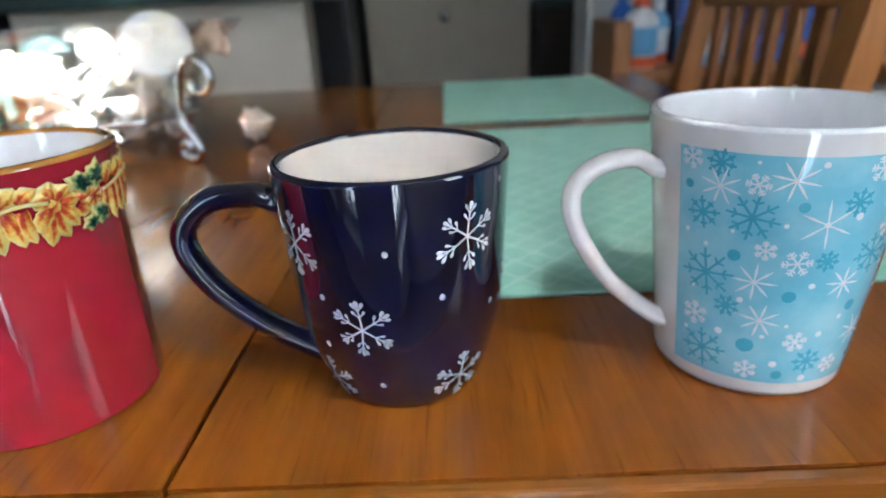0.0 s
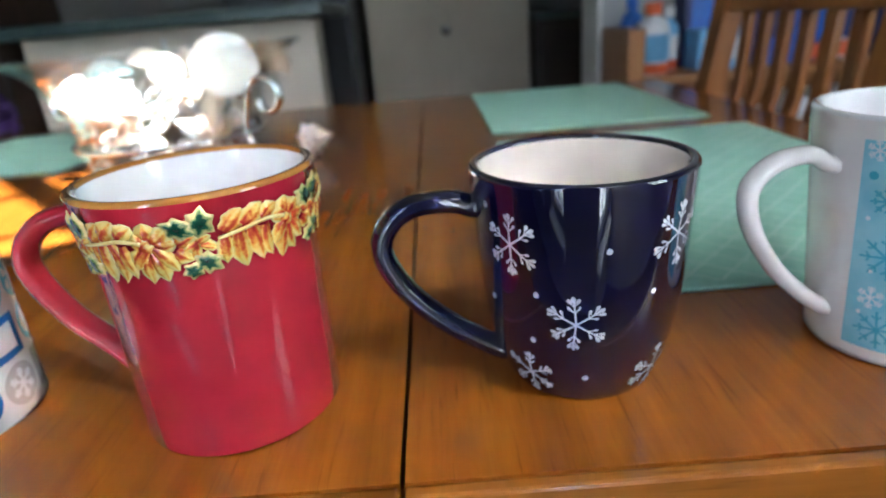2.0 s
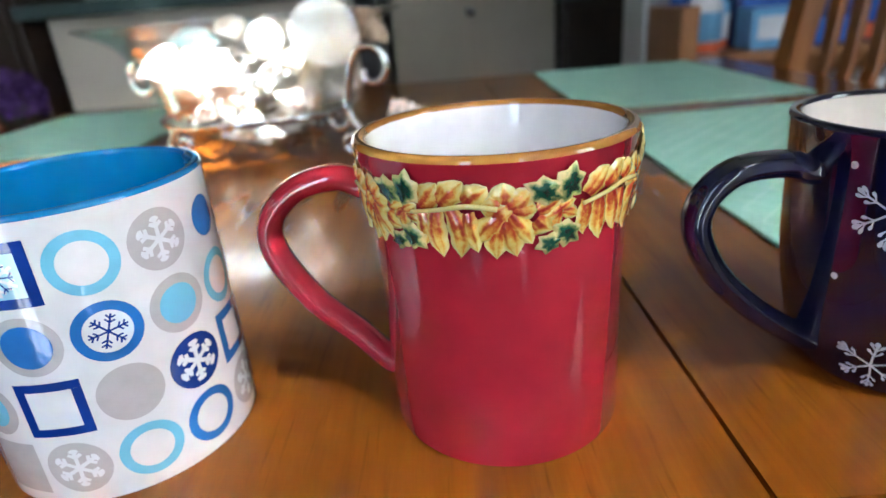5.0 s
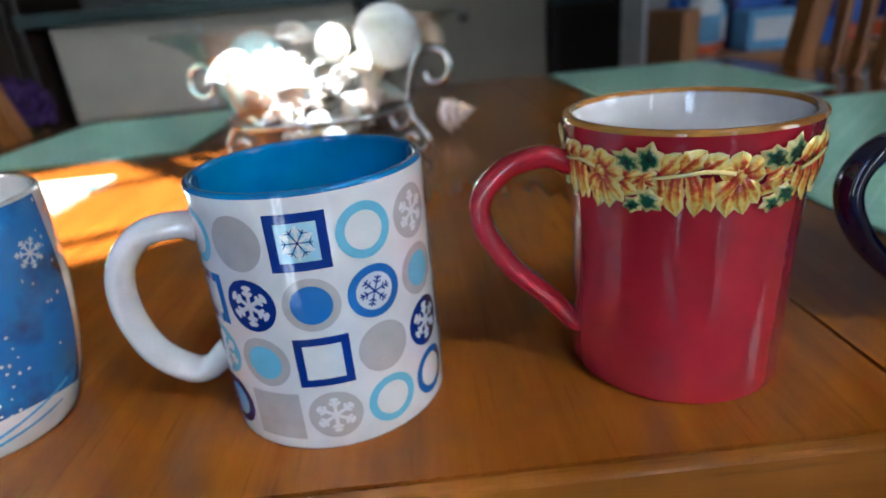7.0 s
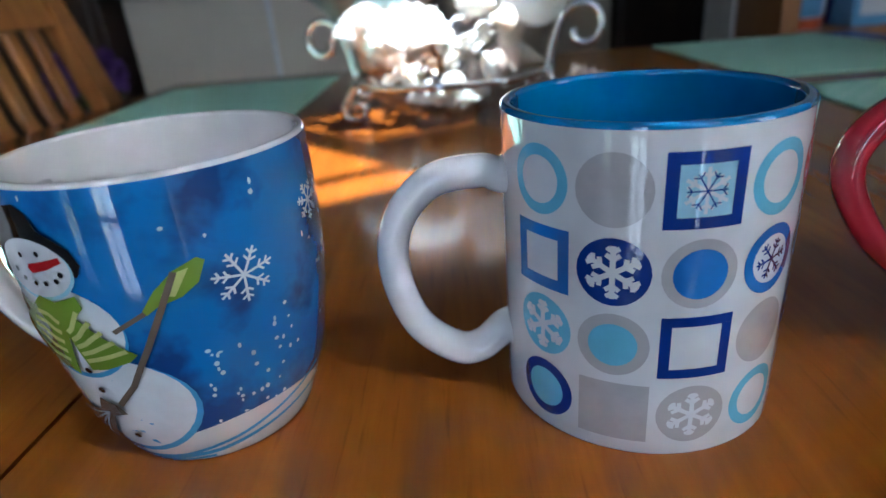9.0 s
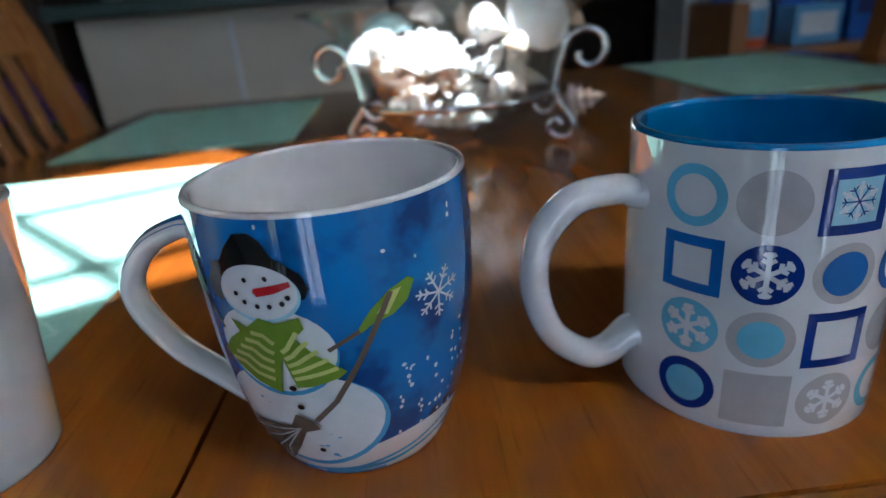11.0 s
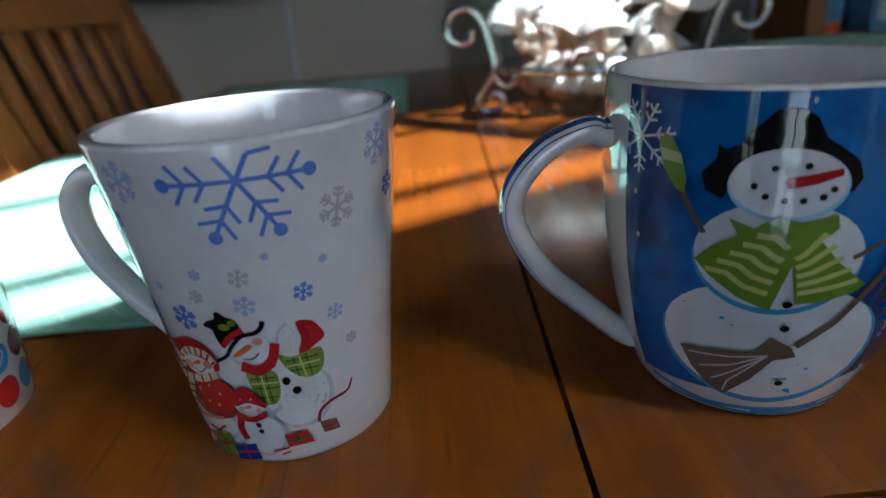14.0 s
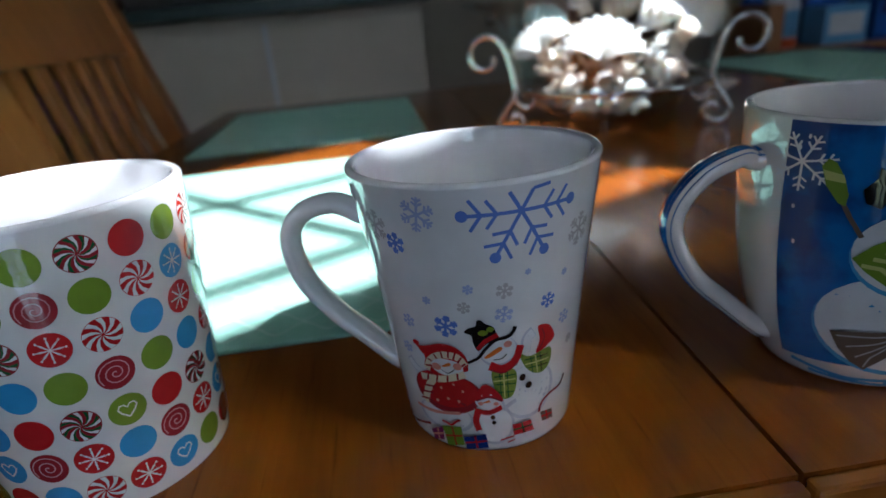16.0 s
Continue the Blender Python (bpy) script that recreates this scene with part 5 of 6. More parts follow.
sp("scarf", poly(mm([(-37, 65), (-30, 63), (-24, 66.5), (-18, 65), (-9, 67), (-8, 63.5), (-12, 60.5), (-6, 55), (4, 48.5), (1, 46.5), (-9, 44), (-15.5, 43.5), (-18.5, 54), (-22.5, 41), (-32, 44), (-41, 49), (-46, 53), (-40, 58), (-34, 61)])), INK_GREEN)
bands = []
for k in range(5):
    bands.append(stroke(mm([(-42.5 + 3.4 * k, 51 - 0.3 * k + 2.9 * k), (-36 + 3.0 * k, 50.5 + 2.6 * k), (-31 + 2.4 * k, 47.5 + 2.9 * k), (-23.8 + 0.9 * k, 46 + 3.1 * k)]), 0.0014))
    bands.append(stroke(mm([(-15.6 - 0.6 * k, 46.6 + 2.3 * k), (-10 - 1.4 * k, 47.6 + 2.4 * k), (-5 - 2.0 * k, 48.6 + 2.9 * k), (1 - 3.0 * k, 50 + 3.1 * k)]), 0.0013))
sp("scarf_stripe", joined(bands), INK_LIME)
for d, z in ((-17.6, 43.2), (-16.7, 36), (-13.7, 17.2)):
    sp("coal", oval(d, z, 1.5, 1.0, 14), INK_BLACK)
sp("broom_stick", stroke(mm([(22.5, 70.5), (16, 61), (8, 50), (-2, 38), (-12, 30.5)]), 0.0015, 0.0017), INK_BROWN)
sp("broom_head", poly(mm([(-13, 30), (-11, 27), (-18, 25.5), (-24, 18), (-33, 10), (-40, 13), (-46, 18.5), (-50, 25), (-38, 26.5), (-24, 28), (-20, 33)])), INK_BROWN)
sp("broom_straw", joined([stroke(mm([(-20, 27), (-32, 22 - 3 * k + 3), (-47 + 4.5 * k, 23.5 - 4 * k)]), 0.0005) for k in range(4)]), INK_GREY)

# red mug: a raised garland of leaves under the rim
HOLLY = [(0, -5.6), (2.2, -3.0), (4.6, -2.6), (3.6, 0.4), (4.0, 3.0), (1.8, 3.6), (0, 6.2), (-1.8, 3.6), (-4.0, 3.0), (-3.6, 0.4), (-4.6, -2.6), (-2.2, -3.0)]
gr = random.Random(3)


def toned(name, stops):
    """Brushed enamel: colours that run into one another from a petal's root to its edge."""
    m = glaze(name, (0.5, 0.5, 0.5))
    nt = m.node_tree
    tone, wob, add, cr = nt.nodes.new("ShaderNodeAttribute"), nt.nodes.new("ShaderNodeMath"), nt.nodes.new("ShaderNodeMath"), nt.nodes.new("ShaderNodeValToRGB")
    tone.attribute_name = "tone"
    wob.operation, wob.inputs[1].default_value, wob.inputs[2].default_value = "MULTIPLY_ADD", 0.9, -0.45
    add.operation = "ADD"
    nt.links.new(noise_out(nt, 420.0, 4, 0.6), wob.inputs[0])
    nt.links.new(tone.outputs["Fac"], add.inputs[0])
    nt.links.new(wob.outputs[0], add.inputs[1])
    nt.links.new(add.outputs[0], cr.inputs[0])
    while len(cr.color_ramp.elements) < len(stops):
        cr.color_ramp.elements.new(0.5)
    for e, (pos, col) in zip(cr.color_ramp.elements, stops):
        e.position, e.color = pos, (*col, 1)
    nt.links.new(cr.outputs[0], nt.nodes["Principled BSDF"].inputs["Base Color"])
    return m


INK_PETAL = toned("petal_enamel", ((0.0, (0.40, 0.022, 0.018)), (0.26, (0.58, 0.085, 0.020)), (0.44, (0.78, 0.34, 0.05)), (0.60, (0.84, 0.60, 0.14)), (1.0, (0.86, 0.74, 0.32))))
INK_HOLLY = toned("holly_enamel", ((0.0, (0.006, 0.055, 0.035)), (0.30, (0.012, 0.090, 0.045)), (0.46, (0.30, 0.36, 0.12)), (0.60, (0.78, 0.62, 0.24)), (1.0, (0.84, 0.70, 0.30))))


def petal(x0, z0, x1, z1, width, seed, lift=0.0013):
    """A domed, notched petal from its root to its tip, in degrees and millimetres, with grooves along it."""
    rnd = random.Random(seed)
    dx, dz = (x1 - x0) * 0.7, z1 - z0
    ln = math.hypot(dx, dz)
    nx, nz = -dz / ln, dx / ln
    bend = rnd.uniform(-0.10, 0.10) * ln
    bm = bmesh.new()
    tone = bm.verts.layers.float.new("tone")
    rows = []
    for j in range(10):
        q = j / 9
        half = width * (0.30 + 0.72 * q - 0.25 * q * q) * (1 - q ** 3.2) * 0.74 * (1 + 0.10 * math.sin(q * 17 + seed)) + 0.05
        row = []
        for i in range(9):
            w = i / 4 - 1
            off = half * w + bend * math.sin(math.pi * q)
            v = bm.verts.new(mm([(x0 + (x1 - x0) * q + nx * off / 0.7, z0 + dz * q + nz * off)])[0] + (0.0,))
            v.co.z = lift * (1 - 0.8 * w * w) * (0.45 + 0.75 * math.sin(math.pi * min(1.0, q + 0.15)) ** 0.8) + 0.00016 * math.cos(w * 9 + seed)
            v[tone] = 0.08 + 0.60 * q ** 1.1 + 0.42 * abs(w) ** 1.5 + 0.16 * math.sin(w * 8 + seed)
            row.append(v)
        rows.append(row)
    for a, b in zip(rows, rows[1:]):
        for i in range(8):
            bm.faces.new((a[i], a[i + 1], b[i + 1], b[i]))
    return bm


def holly(cx, cz, size, turn):
    """A spiked holly leaf, dark in its middle, pale at its edge."""
    bm = bmesh.new()
    tone = bm.verts.layers.float.new("tone")
    c, q = math.cos(radians(turn)), math.sin(radians(turn))
    rings = []
    for k, lift in ((0.25, 0.0013), (0.6, 0.0011), (0.85, 0.0007), (1.0, 0.0)):
        ring = []
        for px, py in curvy(HOLLY, 2):
            px, py = px * k * 1.05, py * k * 1.15
            v = bm.verts.new((cx * DEG + 0.001 * size * (px * c - py * q), 0.001 * (cz + size * (px * q + py * c)), lift))
            v[tone] = 0.02 + 0.72 * k ** 1.3
            ring.append(v)
        rings.append(ring)
    n = len(rings[0])
    bm.faces.new(rings[0])
    for a, b in zip(rings, rings[1:]):
        for i in range(n):
            bm.faces.new((a[i], b[i], b[(i + 1) % n], a[(i + 1) % n]))
    return bm


# root and tip of each petal in degrees and millimetres, with its width: drooping lobes, upper lobes, the curled bloom, sprigs by the holly
PETALS = ((2, 89, 1, 78, 7), (8, 89, 9, 75, 8), (14, 89.5, 17, 76, 8), (20, 89, 22, 77.5, 7), (2, 90, 10, 96.4, 9), (10, 91, 19, 97.2, 9), (19, 91.5, 27, 95.8, 8),
          (31, 88, 23.5, 80, 8), (31, 87, 28.5, 74.8, 8), (33, 87, 36, 75.2, 8), (34, 88, 43, 78.5, 8), (31, 90, 24, 91, 8), (32, 90, 33, 96.4, 9), (35, 89, 44, 88.5, 8), (34, 90, 40.5, 94.6, 8),
          (29, 87, 34.5, 90.5, 9), (35, 91, 29, 87.5, 8), (44, 88, 52, 90.5, 8), (43, 86, 50, 82.5, 8), (52, 88, 46.5, 85, 5), (53, 87, 60, 84.5, 5), (52, 89, 51, 81, 5), (52, 88, 58, 90, 5))
for k in range(6):
    base = -34 + 60.0 * k + gr.uniform(-2, 2)
    for i, (x0, z0, x1, z1, w) in enumerate(PETALS):
        bm = petal(base + x0, z0, base + x1 + gr.uniform(-1, 1), z1 + gr.uniform(-0.6, 0.6), w, 40 * k + i)
        REDM.wrap("petal", bm, 0, 0, INK_PETAL, 0.0002 + 0.0002 * (i % 4), "raised golden petal brushed with red", r0=0.04)
    rib = tube_bm(smooth_path([(d * DEG, z * 0.001, 0.0016) for d, z in ((base - 1, 88.4), (base + 10, 89.8), (base + 20, 91), (base + 30, 90))], 6), lambda q: (0.0006 + 0.0003 * q, 0.0006), 8)
    tone = rib.verts.layers.float.new("tone")
    for v in rib.verts:
        v[tone] = 0.85
    REDM.wrap("midrib", rib, 0, 0, INK_PETAL, 0.0004, r0=0.04)
    for d, z, turn, size in ((46.5, 93.4, 62, 0.88), (54.5, 94.4, -12, 0.92), (55.0, 80.5, 48, 0.8), (48.0, 78.4, -72, 0.62)):
        REDM.wrap("holly_leaf", holly(base + d, z, size, turn), 0, 0, INK_HOLLY, 0.0011, "cream edged dark green holly leaf", r0=0.04)


# ---- glass bowl of shells on its wire stand ----
BX, BY = -0.373, 0.660
stand = thing("bowl_stand", BX, BY, 0.7502, 0, "scrolled silver wire stand holding a glass bowl", "stand")
ring_path = [Vector((0.0985 * math.cos(a), 0.0985 * math.sin(a), 0.050)) for a in [2 * math.pi * k / 64 for k in range(65)]]
part("ring", tube_bm(ring_path, lambda s: (0.0032, 0.0032), 10, Vector((0, 0, 1)), False), CHROME, stand)
for ang in (167, -22, 72):
    leg = smooth_path([(0.125, 0, 0.086), (0.126, 0, 0.077), (0.136, 0, 0.073), (0.146, 0, 0.078), (0.150, 0, 0.089), (0.146, 0, 0.101), (0.134, 0, 0.107), (0.121, 0, 0.104), (0.113, 0, 0.094), (0.108, 0, 0.080), (0.1045, 0, 0.066), (0.1025, 0, 0.052), (0.105, 0, 0.040), (0.114, 0, 0.028), (0.1205, 0, 0.016), (0.117, 0, 0.006), (0.106, 0, 0.0036), (0.096, 0, 0.009), (0.096, 0, 0.018), (0.104, 0, 0.022), (0.109, 0, 0.016)], 6)
    ob = part("leg", tube_bm(leg, lambda s: (0.0046, 0.0038), 10), CHROME, stand)
    ob.matrix_basis = pose(0, 0, 0, 0, 0, ang)
    curl = smooth_path([(0.104, 0, 0.040), (0.096, 0, 0.030), (0.086, 0, 0.030), (0.081, 0, 0.039), (0.087, 0, 0.046), (0.093, 0, 0.041)], 6)
    ob = part("scroll", tube_bm(curl, lambda s: (0.0036, 0.003), 10), CHROME, stand)
    ob.matrix_basis = pose(0, 0, 0, 0, 0, ang)
bowl = thing("glass_bowl", BX, BY, 0.7502, 0, "clear flared glass bowl filled with seashells", "bowl")
prof = [(0.0, 0.014), (0.040, 0.014), (0.064, 0.020), (0.082, 0.034), (0.0935, 0.052), (0.100, 0.075), (0.108, 0.098), (0.124, 0.122), (0.148, 0.135), (0.155, 0.138)]
pr = smooth_path([(r, 0, z) for r, z in prof], 5)
outer = [(max(p.x, 0.0), p.z) for p in pr]
inner = [(max(r - 0.003, 0.0), z + 0.003) for r, z in reversed(outer)]
part("bowl", lathe_bm(outer + [(outer[-1][0] + 0.0005, outer[-1][1] + 0.0015)] + inner, 96), BOWL_GLASS, bowl)


def scallop_bm(r, ribs=11):
    """A ribbed fan shell, domed, with a scalloped edge."""
    bm = bmesh.new()
    nu, nv = ribs * 4, 7
    rows = []
    for j in range(nv + 1):
        q = j / nv
        row = []
        for i in range(nu + 1):
            a = -1.35 + 2.7 * i / nu
            wav = math.cos(i / nu * ribs * 2 * math.pi)
            rr = r * 2 * q * (1 - 0.10 * abs(a)) * (1 + 0.03 * wav * q)
            row.append(bm.verts.new((rr * math.sin(a) * 0.62, rr * math.cos(a) * 0.55 - r * 0.6, r * 0.55 * math.sin(math.pi * (0.1 + 0.72 * q)) + 0.035 * r * wav * q)))
        rows.append(row)
    for a, b in zip(rows, rows[1:]):
        for i in range(nu):
            bm.faces.new((a[i], a[i + 1], b[i + 1], b[i]))
    bmesh.ops.remove_doubles(bm, verts=bm.verts[:], dist=1e-5)
    bmesh.ops.solidify(bm, geom=bm.faces[:], thickness=r * 0.06)
    return bm


def conch_bm(r, spikes=0):
    """A spiral shell: a stepped cone, with knobs round its whorls when asked for."""
    bm = bmesh.new()
    seg, turns = 28, 5
    rings = []
    n = 26
    for j in range(n + 1):
        q = j / n
        rad = r * (1.0 - q) ** 0.9 * (0.88 + 0.14 * math.cos(q * turns * 2 * math.pi)) + r * 0.02
        if q < 0.18:
            rad *= 0.35 + 0.65 * (q / 0.18) ** 0.6
        ring = []
        for k in range(seg):
            a = 2 * math.pi * k / seg
            s = 1.0 + (0.55 * max(0.0, math.cos(a * spikes + j)) ** 6 * (1 if 0.12 < q < 0.75 else 0) * (1 if j % 5 in (1, 2) else 0.15) if spikes else 0)
            ring.append(bm.verts.new((rad * s * math.cos(a), rad * s * math.sin(a), r * 2.3 * q - r * 0.7)))
        rings.append(ring)
    for a, b in zip(rings, rings[1:]):
        for k in range(seg):
            bm.faces.new((a[k], a[(k + 1) % seg], b[(k + 1) % seg], b[k]))
    bm.faces.new(rings[0][::-1]), bm.faces.new(rings[-1])
    return bm


def dollar_bm(r):
    """A sand dollar: a thin domed disc with a five-petal relief and a small centre hole."""
    bm = bmesh.new()
    nr, seg = 14, 60
    up, dn = [], []
    for j in range(nr + 1):
        q = 0.04 + 0.96 * j / nr
        ru, rd = [], []
        for k in range(seg):
            a = 2 * math.pi * k / seg
            petal = max(0.0, math.cos(2.5 * a) ** 2 - 0.55) * (1 if 0.15 < q < 0.62 else 0)
            h = r * (0.16 * (1 - q * q) + 0.02 - 0.05 * petal)
            ru.append(bm.verts.new((r * q * math.cos(a), r * q * math.sin(a), h)))
            rd.append(bm.verts.new((r * q * math.cos(a), r * q * math.sin(a), -r * 0.03)))
        up.append(ru), dn.append(rd)
    for k in range(seg):
        l = (k + 1) % seg
        for a, b in zip(up, up[1:]):
            bm.faces.new((a[k], b[k], b[l], a[l]))
        for a, b in zip(dn, dn[1:]):
            bm.faces.new((a[k], a[l], b[l], b[k]))
        bm.faces.new((up[-1][k], dn[-1][k], dn[-1][l], up[-1][l]))
        bm.faces.new((up[0][k], up[0][l], dn[0][l], dn[0][k]))
    return bm


def shell(bm, mat, x, y, z, rx, ry, rz, label, group="shells in the glass bowl"):
    ob = part("seashell", bm, mat)
    ob.matrix_basis = pose(x, y, z, rx, ry, rz)
    return tagged(ob, label, "seashell", group)


shell(dollar_bm(0.034), SHELL_WHITE, -0.292, 0.632, 0.871, 68, 0, 18, "round pale sand dollar standing on edge in the bowl").name = "sand_dollar"
shell(scallop_bm(0.040), SHELL_WHITE, -0.405, 0.612, 0.846, 62, 6, -8, "large white fan shell in bright sun")
shell(scallop_bm(0.032), SHELL_WHITE, -0.452, 0.640, 0.852, 55, -14, -30, "white fan shell in the glass bowl")
shell(conch_bm(0.021), SHELL_WHITE, -0.345, 0.615, 0.868, 100, 20, 30, "creamy white spiral shell in the glass bowl")
shell(scallop_bm(0.026), SHELL_AQUA, -0.440, 0.690, 0.872, 60, 0, 10, "aqua tinted shell in the glass bowl")
shell(scallop_bm(0.024, 9), SHELL_TAN, -0.400, 0.700, 0.880, 70, 10, 40, "tan ribbed shell in the glass bowl")
shell(conch_bm(0.022), SHELL_TAN, -0.350, 0.70, 0.872, 80, 30, 80, "tan spiral shell in the glass bowl")
shell(scallop_bm(0.028), SHELL_BROWN, -0.255, 0.690, 0.868, 60, 20, -20, "brown ribbed shell in the glass bowl")
shell(conch_bm(0.020), SHELL_BROWN, -0.268, 0.725, 0.878, 75, -20, 130, "brown spiral shell in the glass bowl")
sr = random.Random(21)
for k in range(70):
    lv = k % 5
    zz = (0.782, 0.795, 0.812, 0.832, 0.850)[lv]
    rmax = (0.044, 0.064, 0.076, 0.082, 0.086)[lv]
    a = sr.uniform(0, 2 * math.pi)
    rr = rmax * math.sqrt(sr.uniform(0.25, 1.0))
    mat, word = sr.choice(((SHELL_WHITE, "white"), (SHELL_WHITE, "white"), (SHELL_TAN, "tan"), (SHELL_PINK, "pinkish"), (SHELL_WHITE, "white"), (SHELL_TAN, "tan")))
    if sr.random() < 0.6:
        shell(scallop_bm(sr.uniform(0.013, 0.021), 9), mat, BX + rr * math.cos(a), BY + rr * math.sin(a), zz, sr.uniform(-60, 60), sr.uniform(-60, 60), sr.uniform(0, 360), "small %s ribbed shell among others in the bowl" % word)
    else:
        shell(conch_bm(sr.uniform(0.010, 0.015)), mat, BX + rr * math.cos(a), BY + rr * math.sin(a), zz, sr.uniform(40, 130), sr.uniform(-40, 40), sr.uniform(0, 360), "small %s spiral shell among others in the bowl" % word)
shell(scallop_bm(0.036), SHELL_WHITE, -0.404, 0.775, 0.7535, 0, 0, 100, "flat white fan shell lying behind the stand", "shells on the table")
shell(conch_bm(0.021, 7), SHELL_PINK, -0.230, 0.708, 0.7735, 78, 0, 60, "spiky pinkish shell lying on the table", "shells on the table")

# ---- far things: bookcase with bottles and boxes, cabinets, door, flowers ----
bc = thing("bookcase", 0.42, 1.55, 0, 0, "low orange-brown wooden bookcase with cleaning supplies", "bookcase")
boxed("side_panel", 0.0, 0.045, 0.0, 0.24, 0, 0.83, SHELF_WOOD, bc, 0.003)
boxed("side_panel", 1.05, 1.095, 0.0, 0.24, 0, 0.83, SHELF_WOOD, bc, 0.003)
for z in (0.06, 0.38, 0.69):
    boxed("shelf", 0.046, 1.049, 0.0, 0.235, z, z + 0.02, SHELF_WOOD, bc, 0.002)
boxed("back_panel", 0.046, 1.049, 0.236, 0.246, 0.0, 0.70, SHELF_WOOD, bc)


def bottle(x, y, z, w, h, body, cap, bandm, label, cap_h=0.03):
    root = thing("bottle", x, y, z, 0, label, "bottle", "supplies on the bookcase")
    part("body", lathe_bm([(0, 0), (w * 0.46, 0.0), (w * 0.5, 0.006), (w * 0.5, h * 0.70), (w * 0.42, h * 0.80), (w * 0.22, h * 0.87), (w * 0.2, h * 0.9), (0, h * 0.9)], 28), body, root)
    part("cap", lathe_bm([(0, h * 0.9 - 0.002), (w * 0.26, h * 0.9), (w * 0.27, h * 0.9 + cap_h * 0.2), (w * 0.24, h * 0.9 + cap_h), (0, h * 0.9 + cap_h)], 24), cap, root)
    part("label_band", lathe_bm([(w * 0.502, h * 0.2), (w * 0.504, h * 0.21), (w * 0.504, h * 0.6), (w * 0.502, h * 0.61)], 28), bandm, root)
    part("foot_band", lathe_bm([(w * 0.502, h * 0.02), (w * 0.504, h * 0.03), (w * 0.504, h * 0.17), (w * 0.502, h * 0.18)], 28), PLASTIC_ORANGE, root)
    return root


def carton(x, y, z, w, d, h, body, face, label):
    root = thing("carton", x, y, z, 0, label, "box", "supplies on the bookcase")
    boxed("box", 0, w, 0, d, 0, h, body, root, 0.003)
    boxed("printed_face", w * 0.12, w * 0.88, -0.0015, 0.0, h * 0.25, h * 0.8, face, root)
    return root


bottle(0.505, 1.62, 0.7102, 0.085, 0.165, PLASTIC_WHITE, PLASTIC_ORANGE, PLASTIC_LIGHT, "white bottle with orange cap and blue band")
bottle(0.575, 1.70, 0.7102, 0.060, 0.150, PLASTIC_LIGHT, PLASTIC_WHITE, PLASTIC_WHITE, "light blue bottle with white cap and band")
bottle(0.482, 1.72, 0.7102, 0.060, 0.185, PLASTIC_BLUE, PLASTIC_BLUE, PLASTIC_WHITE, "blue bottle with blue cap and white band")
carton(0.62, 1.60, 0.7102, 0.13, 0.09, 0.10, PLASTIC_LIGHT, PLASTIC_WHITE, "light blue and white carton on the bookcase")
carton(0.62, 1.70, 0.7102, 0.16, 0.08, 0.23, PLASTIC_NAVY, PLASTIC_BLUE, "tall navy blue carton on the bookcase")
carton(0.79, 1.62, 0.7102, 0.10, 0.10, 0.26, PLASTIC_BLUE, PLASTIC_NAVY, "tall blue carton behind the chair")
bottle(0.94, 1.66, 0.7102, 0.075, 0.24, PLASTIC_NAVY, PLASTIC_WHITE, PLASTIC_BLUE, "navy bottle with white cap on the bookcase")
bottle(1.03, 1.66, 0.7102, 0.075, 0.26, PLASTIC_WHITE, PLASTIC_TEAL, PLASTIC_NAVY, "white bottle with teal cap on the bookcase")
carton(1.10, 1.62, 0.7102, 0.12, 0.11, 0.25, PLASTIC_NAVY, PLASTIC_TEAL, "navy carton with a teal face")
bottle(1.28, 1.66, 0.7102, 0.08, 0.24, PLASTIC_TEAL, PLASTIC_WHITE, PLASTIC_WHITE, "teal bottle with white cap on the bookcase")
carton(0.52, 1.58, 0.4002, 0.30, 0.18, 0.20, PLASTIC_WHITE, PLASTIC_LIGHT, "white carton on the lower shelf")
carton(0.90, 1.58, 0.4002, 0.34, 0.18, 0.22, PLASTIC_WHITE, PLASTIC_NAVY, "white and navy carton on the lower shelf")

cab = thing("cabinet", 0.47, 3.2, 0, 0, "dark wooden cabinet with a teal top in the hallway", "cabinet")
boxed("body", 0, 0.75, 0, 0.4, 0, 0.84, DARK_WOOD, cab, 0.004)
boxed("top", -0.01, 0.76, -0.015, 0.41, 0.841, 0.875, COUNTER, cab, 0.004)
for k in range(2):
    d = boxed("door", 0.02 + 0.365 * k, 0.36 + 0.365 * k, -0.018, -0.001, 0.05, 0.80, DARK_WOOD, cab, 0.004)
    part("handle", lathe_bm([(0, 0), (0.009, 0), (0.012, 0.012), (0, 0.02)], 16), CHROME, d).matrix_basis = pose(0.33 if k == 0 else 0.415, -0.019, 0.5, 90, 0, 0)
carton(0.66, 3.02, 0.0002, 0.22, 0.15, 0.50, CARD, DARK_WOOD, "brown cardboard carton standing on the floor").name = "cardboard_carton"
# Black block with a front panel, added to fill the dark gap.
dark_gap = thing("gap_block", -0.95, 2.75, 0, 0, "tall black block filling the dark gap behind the counter", "cabinet")
boxed("body", 0, 0.535, 0, 0.55, 0, 1.9, POT, dark_gap, 0.006)
boxed("door", 0.01, 0.525, -0.02, -0.001, 0.05, 1.88, POT, dark_gap, 0.008)
door = thing("door_1", -0.30, 3.128, 0, 0, "tan painted panel door with a round knob", "door", kind="structure")
boxed("door_slab", 0, 0.345, 0, 0.018, 0.01, 2.02, WALL_TAN, door, 0.003)
boxed("panel", 0.06, 0.285, -0.005, 0.0, 0.2, 0.92, WALL_TAN, door, 0.004)
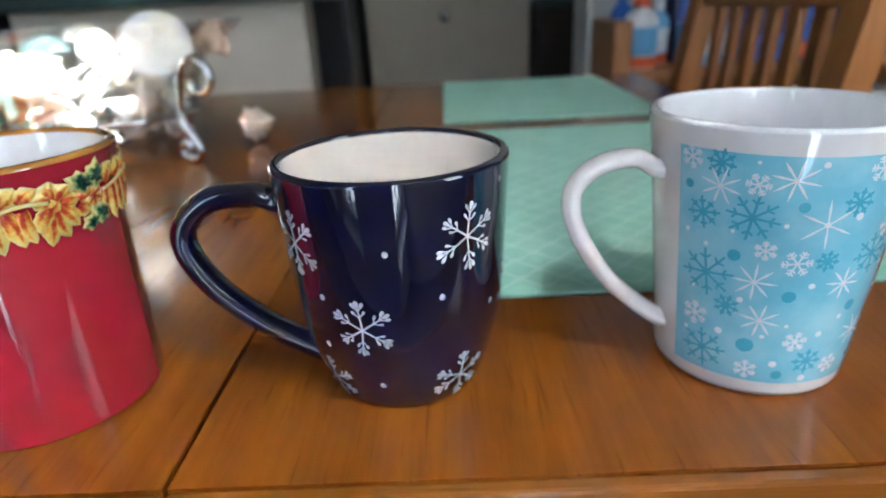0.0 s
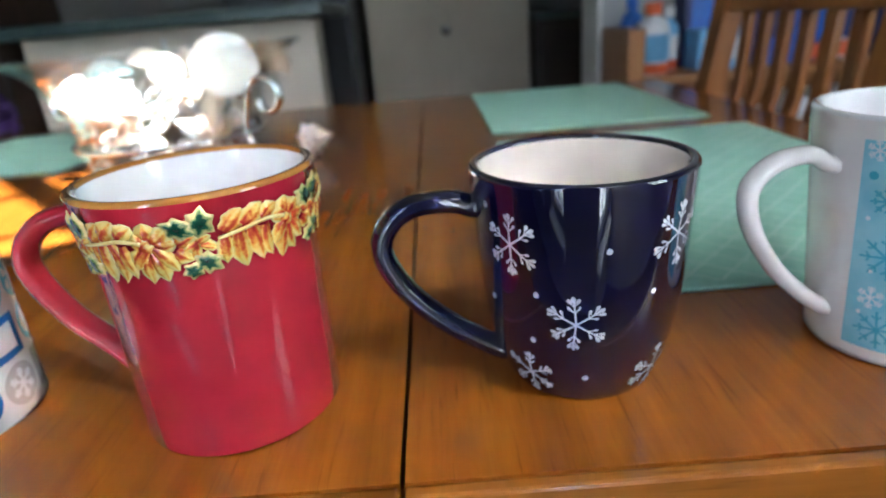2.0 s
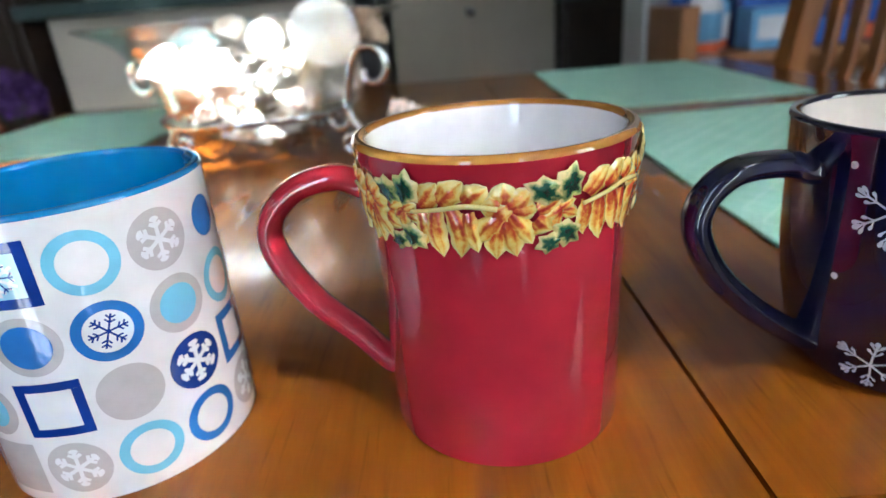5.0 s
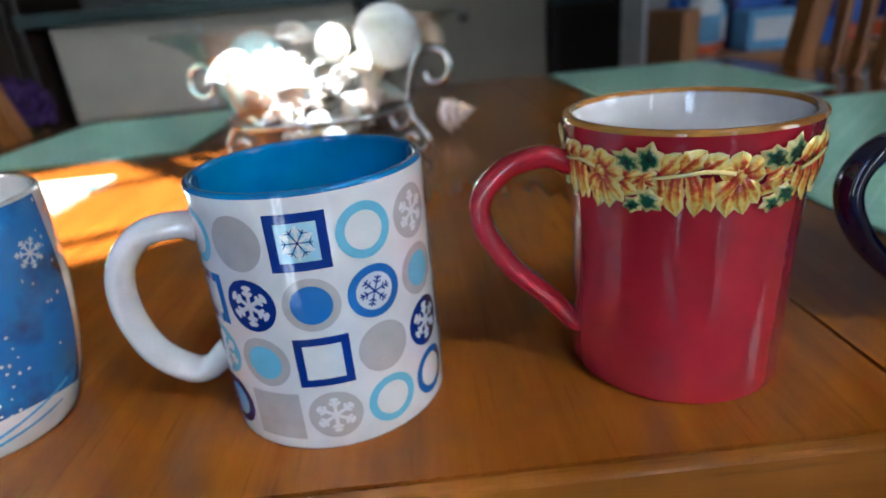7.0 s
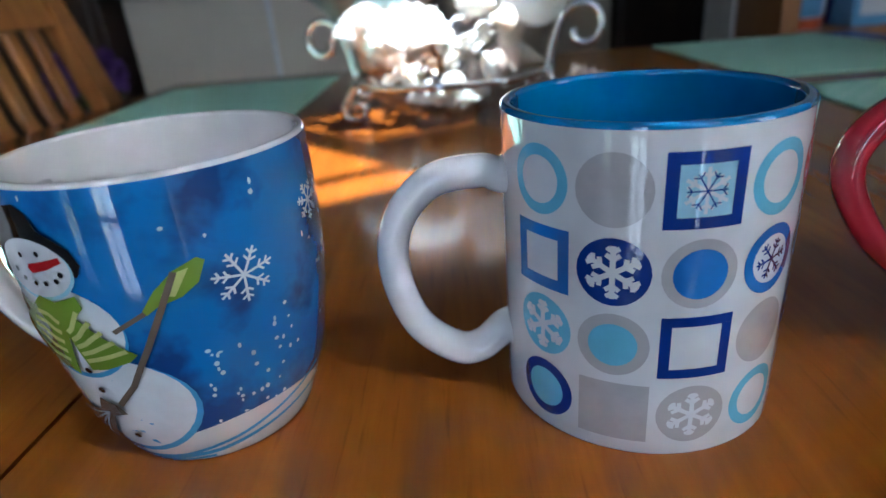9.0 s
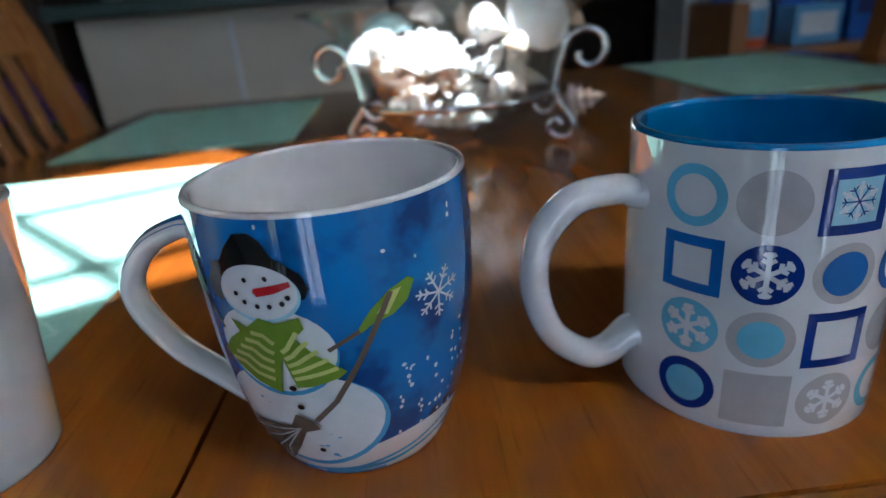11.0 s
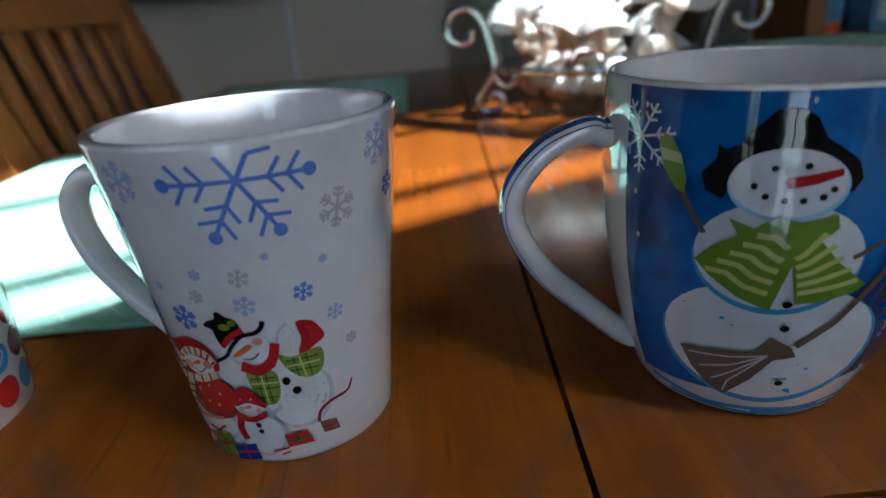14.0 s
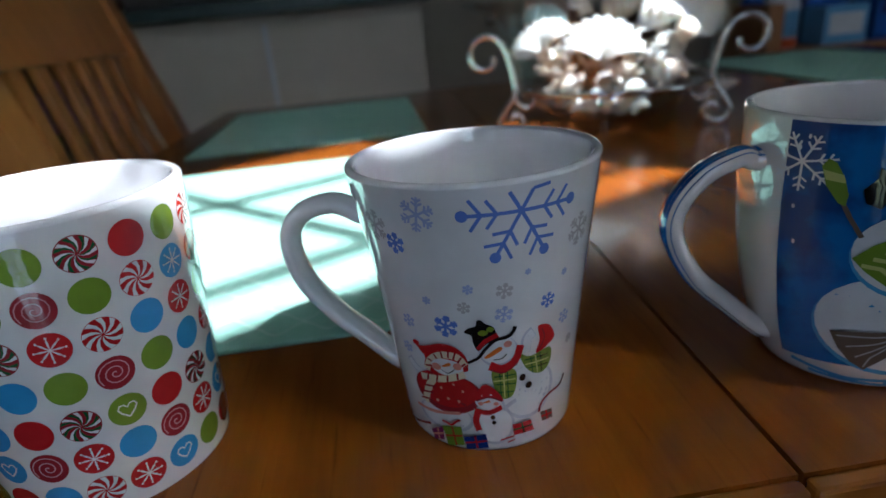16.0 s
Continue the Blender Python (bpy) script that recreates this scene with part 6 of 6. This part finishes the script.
boxed("panel", 0.06, 0.285, -0.005, 0.0, 1.05, 1.9, WALL_TAN, door, 0.004)
part("door_handle", lathe_bm([(0, 0), (0.012, 0), (0.012, 0.02), (0.026, 0.035), (0.022, 0.055), (0, 0.06)], 20), CHROME, door).matrix_basis = pose(0.305, 0.0, 0.83, 90, 0, 0)
# Made-up dark body that stands for the deep shade in this corner.
side = thing("sideboard", -2.35, 1.95, 0, 0, "dark sideboard shape added to make the far corner dark", "sideboard")
boxed("body", 0, 0.93, 0, 0.4, 0, 1.55, DARK_WOOD, side, 0.006)
for k in range(2):
    boxed("door", 0.02 + 0.45 * k, 0.45 + 0.45 * k, -0.018, -0.001, 0.05, 1.5, DARK_WOOD, side, 0.005)
stool = thing("side_table", -1.36, 1.68, 0, 0, "small dark side table with a flower pot", "side table")
boxed("tabletop", -0.16, 0.16, -0.16, 0.16, 0.53, 0.55, DARK_WOOD, stool, 0.004)
for sx in (-0.13, 0.13):
    for sy in (-0.13, 0.13):
        boxed("leg", sx - 0.015, sx + 0.015, sy - 0.015, sy + 0.015, 0, 0.53, DARK_WOOD, stool, 0.002)
plant = thing("potted_flowers", -1.36, 1.68, 0.5502, 0, "purple flowers in a small dark pot", "flowers")
part("pot", lathe_bm([(0, 0), (0.05, 0), (0.055, 0.005), (0.07, 0.10), (0.072, 0.11), (0.065, 0.11), (0.06, 0.095), (0, 0.09)], 32), POT, plant)
fl = bmesh.new()
frn = random.Random(9)
for k in range(420):
    a, b = frn.uniform(0, 2 * math.pi), math.acos(frn.uniform(-0.4, 1.0))
    r = frn.uniform(0.07, 0.105)
    c = Vector((r * math.sin(b) * math.cos(a), r * math.sin(b) * math.sin(a), 0.18 + 0.85 * r * math.cos(b)))
    u = Vector((frn.uniform(-1, 1), frn.uniform(-1, 1), frn.uniform(-1, 1))).normalized()
    v = u.orthogonal().normalized()
    s = frn.uniform(0.008, 0.016)
    w = u.cross(v) * 0.004
    fl.faces.new([fl.verts.new(c + p) for p in (u * s, (u + v) * s * 0.6 + w, v * s * 0.7, -u * s * 0.5, -v * s * 0.7, (u - v) * s * 0.6 + w)])
part("blossoms", fl, PURPLE, plant, "deep purple blossoms")
gl = bmesh.new()
for k in range(90):
    a, r = frn.uniform(0, 2 * math.pi), frn.uniform(0.02, 0.09)
    c = Vector((r * math.cos(a), r * math.sin(a), frn.uniform(0.10, 0.16)))
    u = Vector((math.cos(a), math.sin(a), frn.uniform(-0.3, 0.8))).normalized() * 0.03
    v = Vector((-math.sin(a), math.cos(a), 0)) * 0.008
    gl.faces.new([gl.verts.new(c + p) for p in (-u, v, u, -v)])
part("leaves", gl, GREENERY, plant)
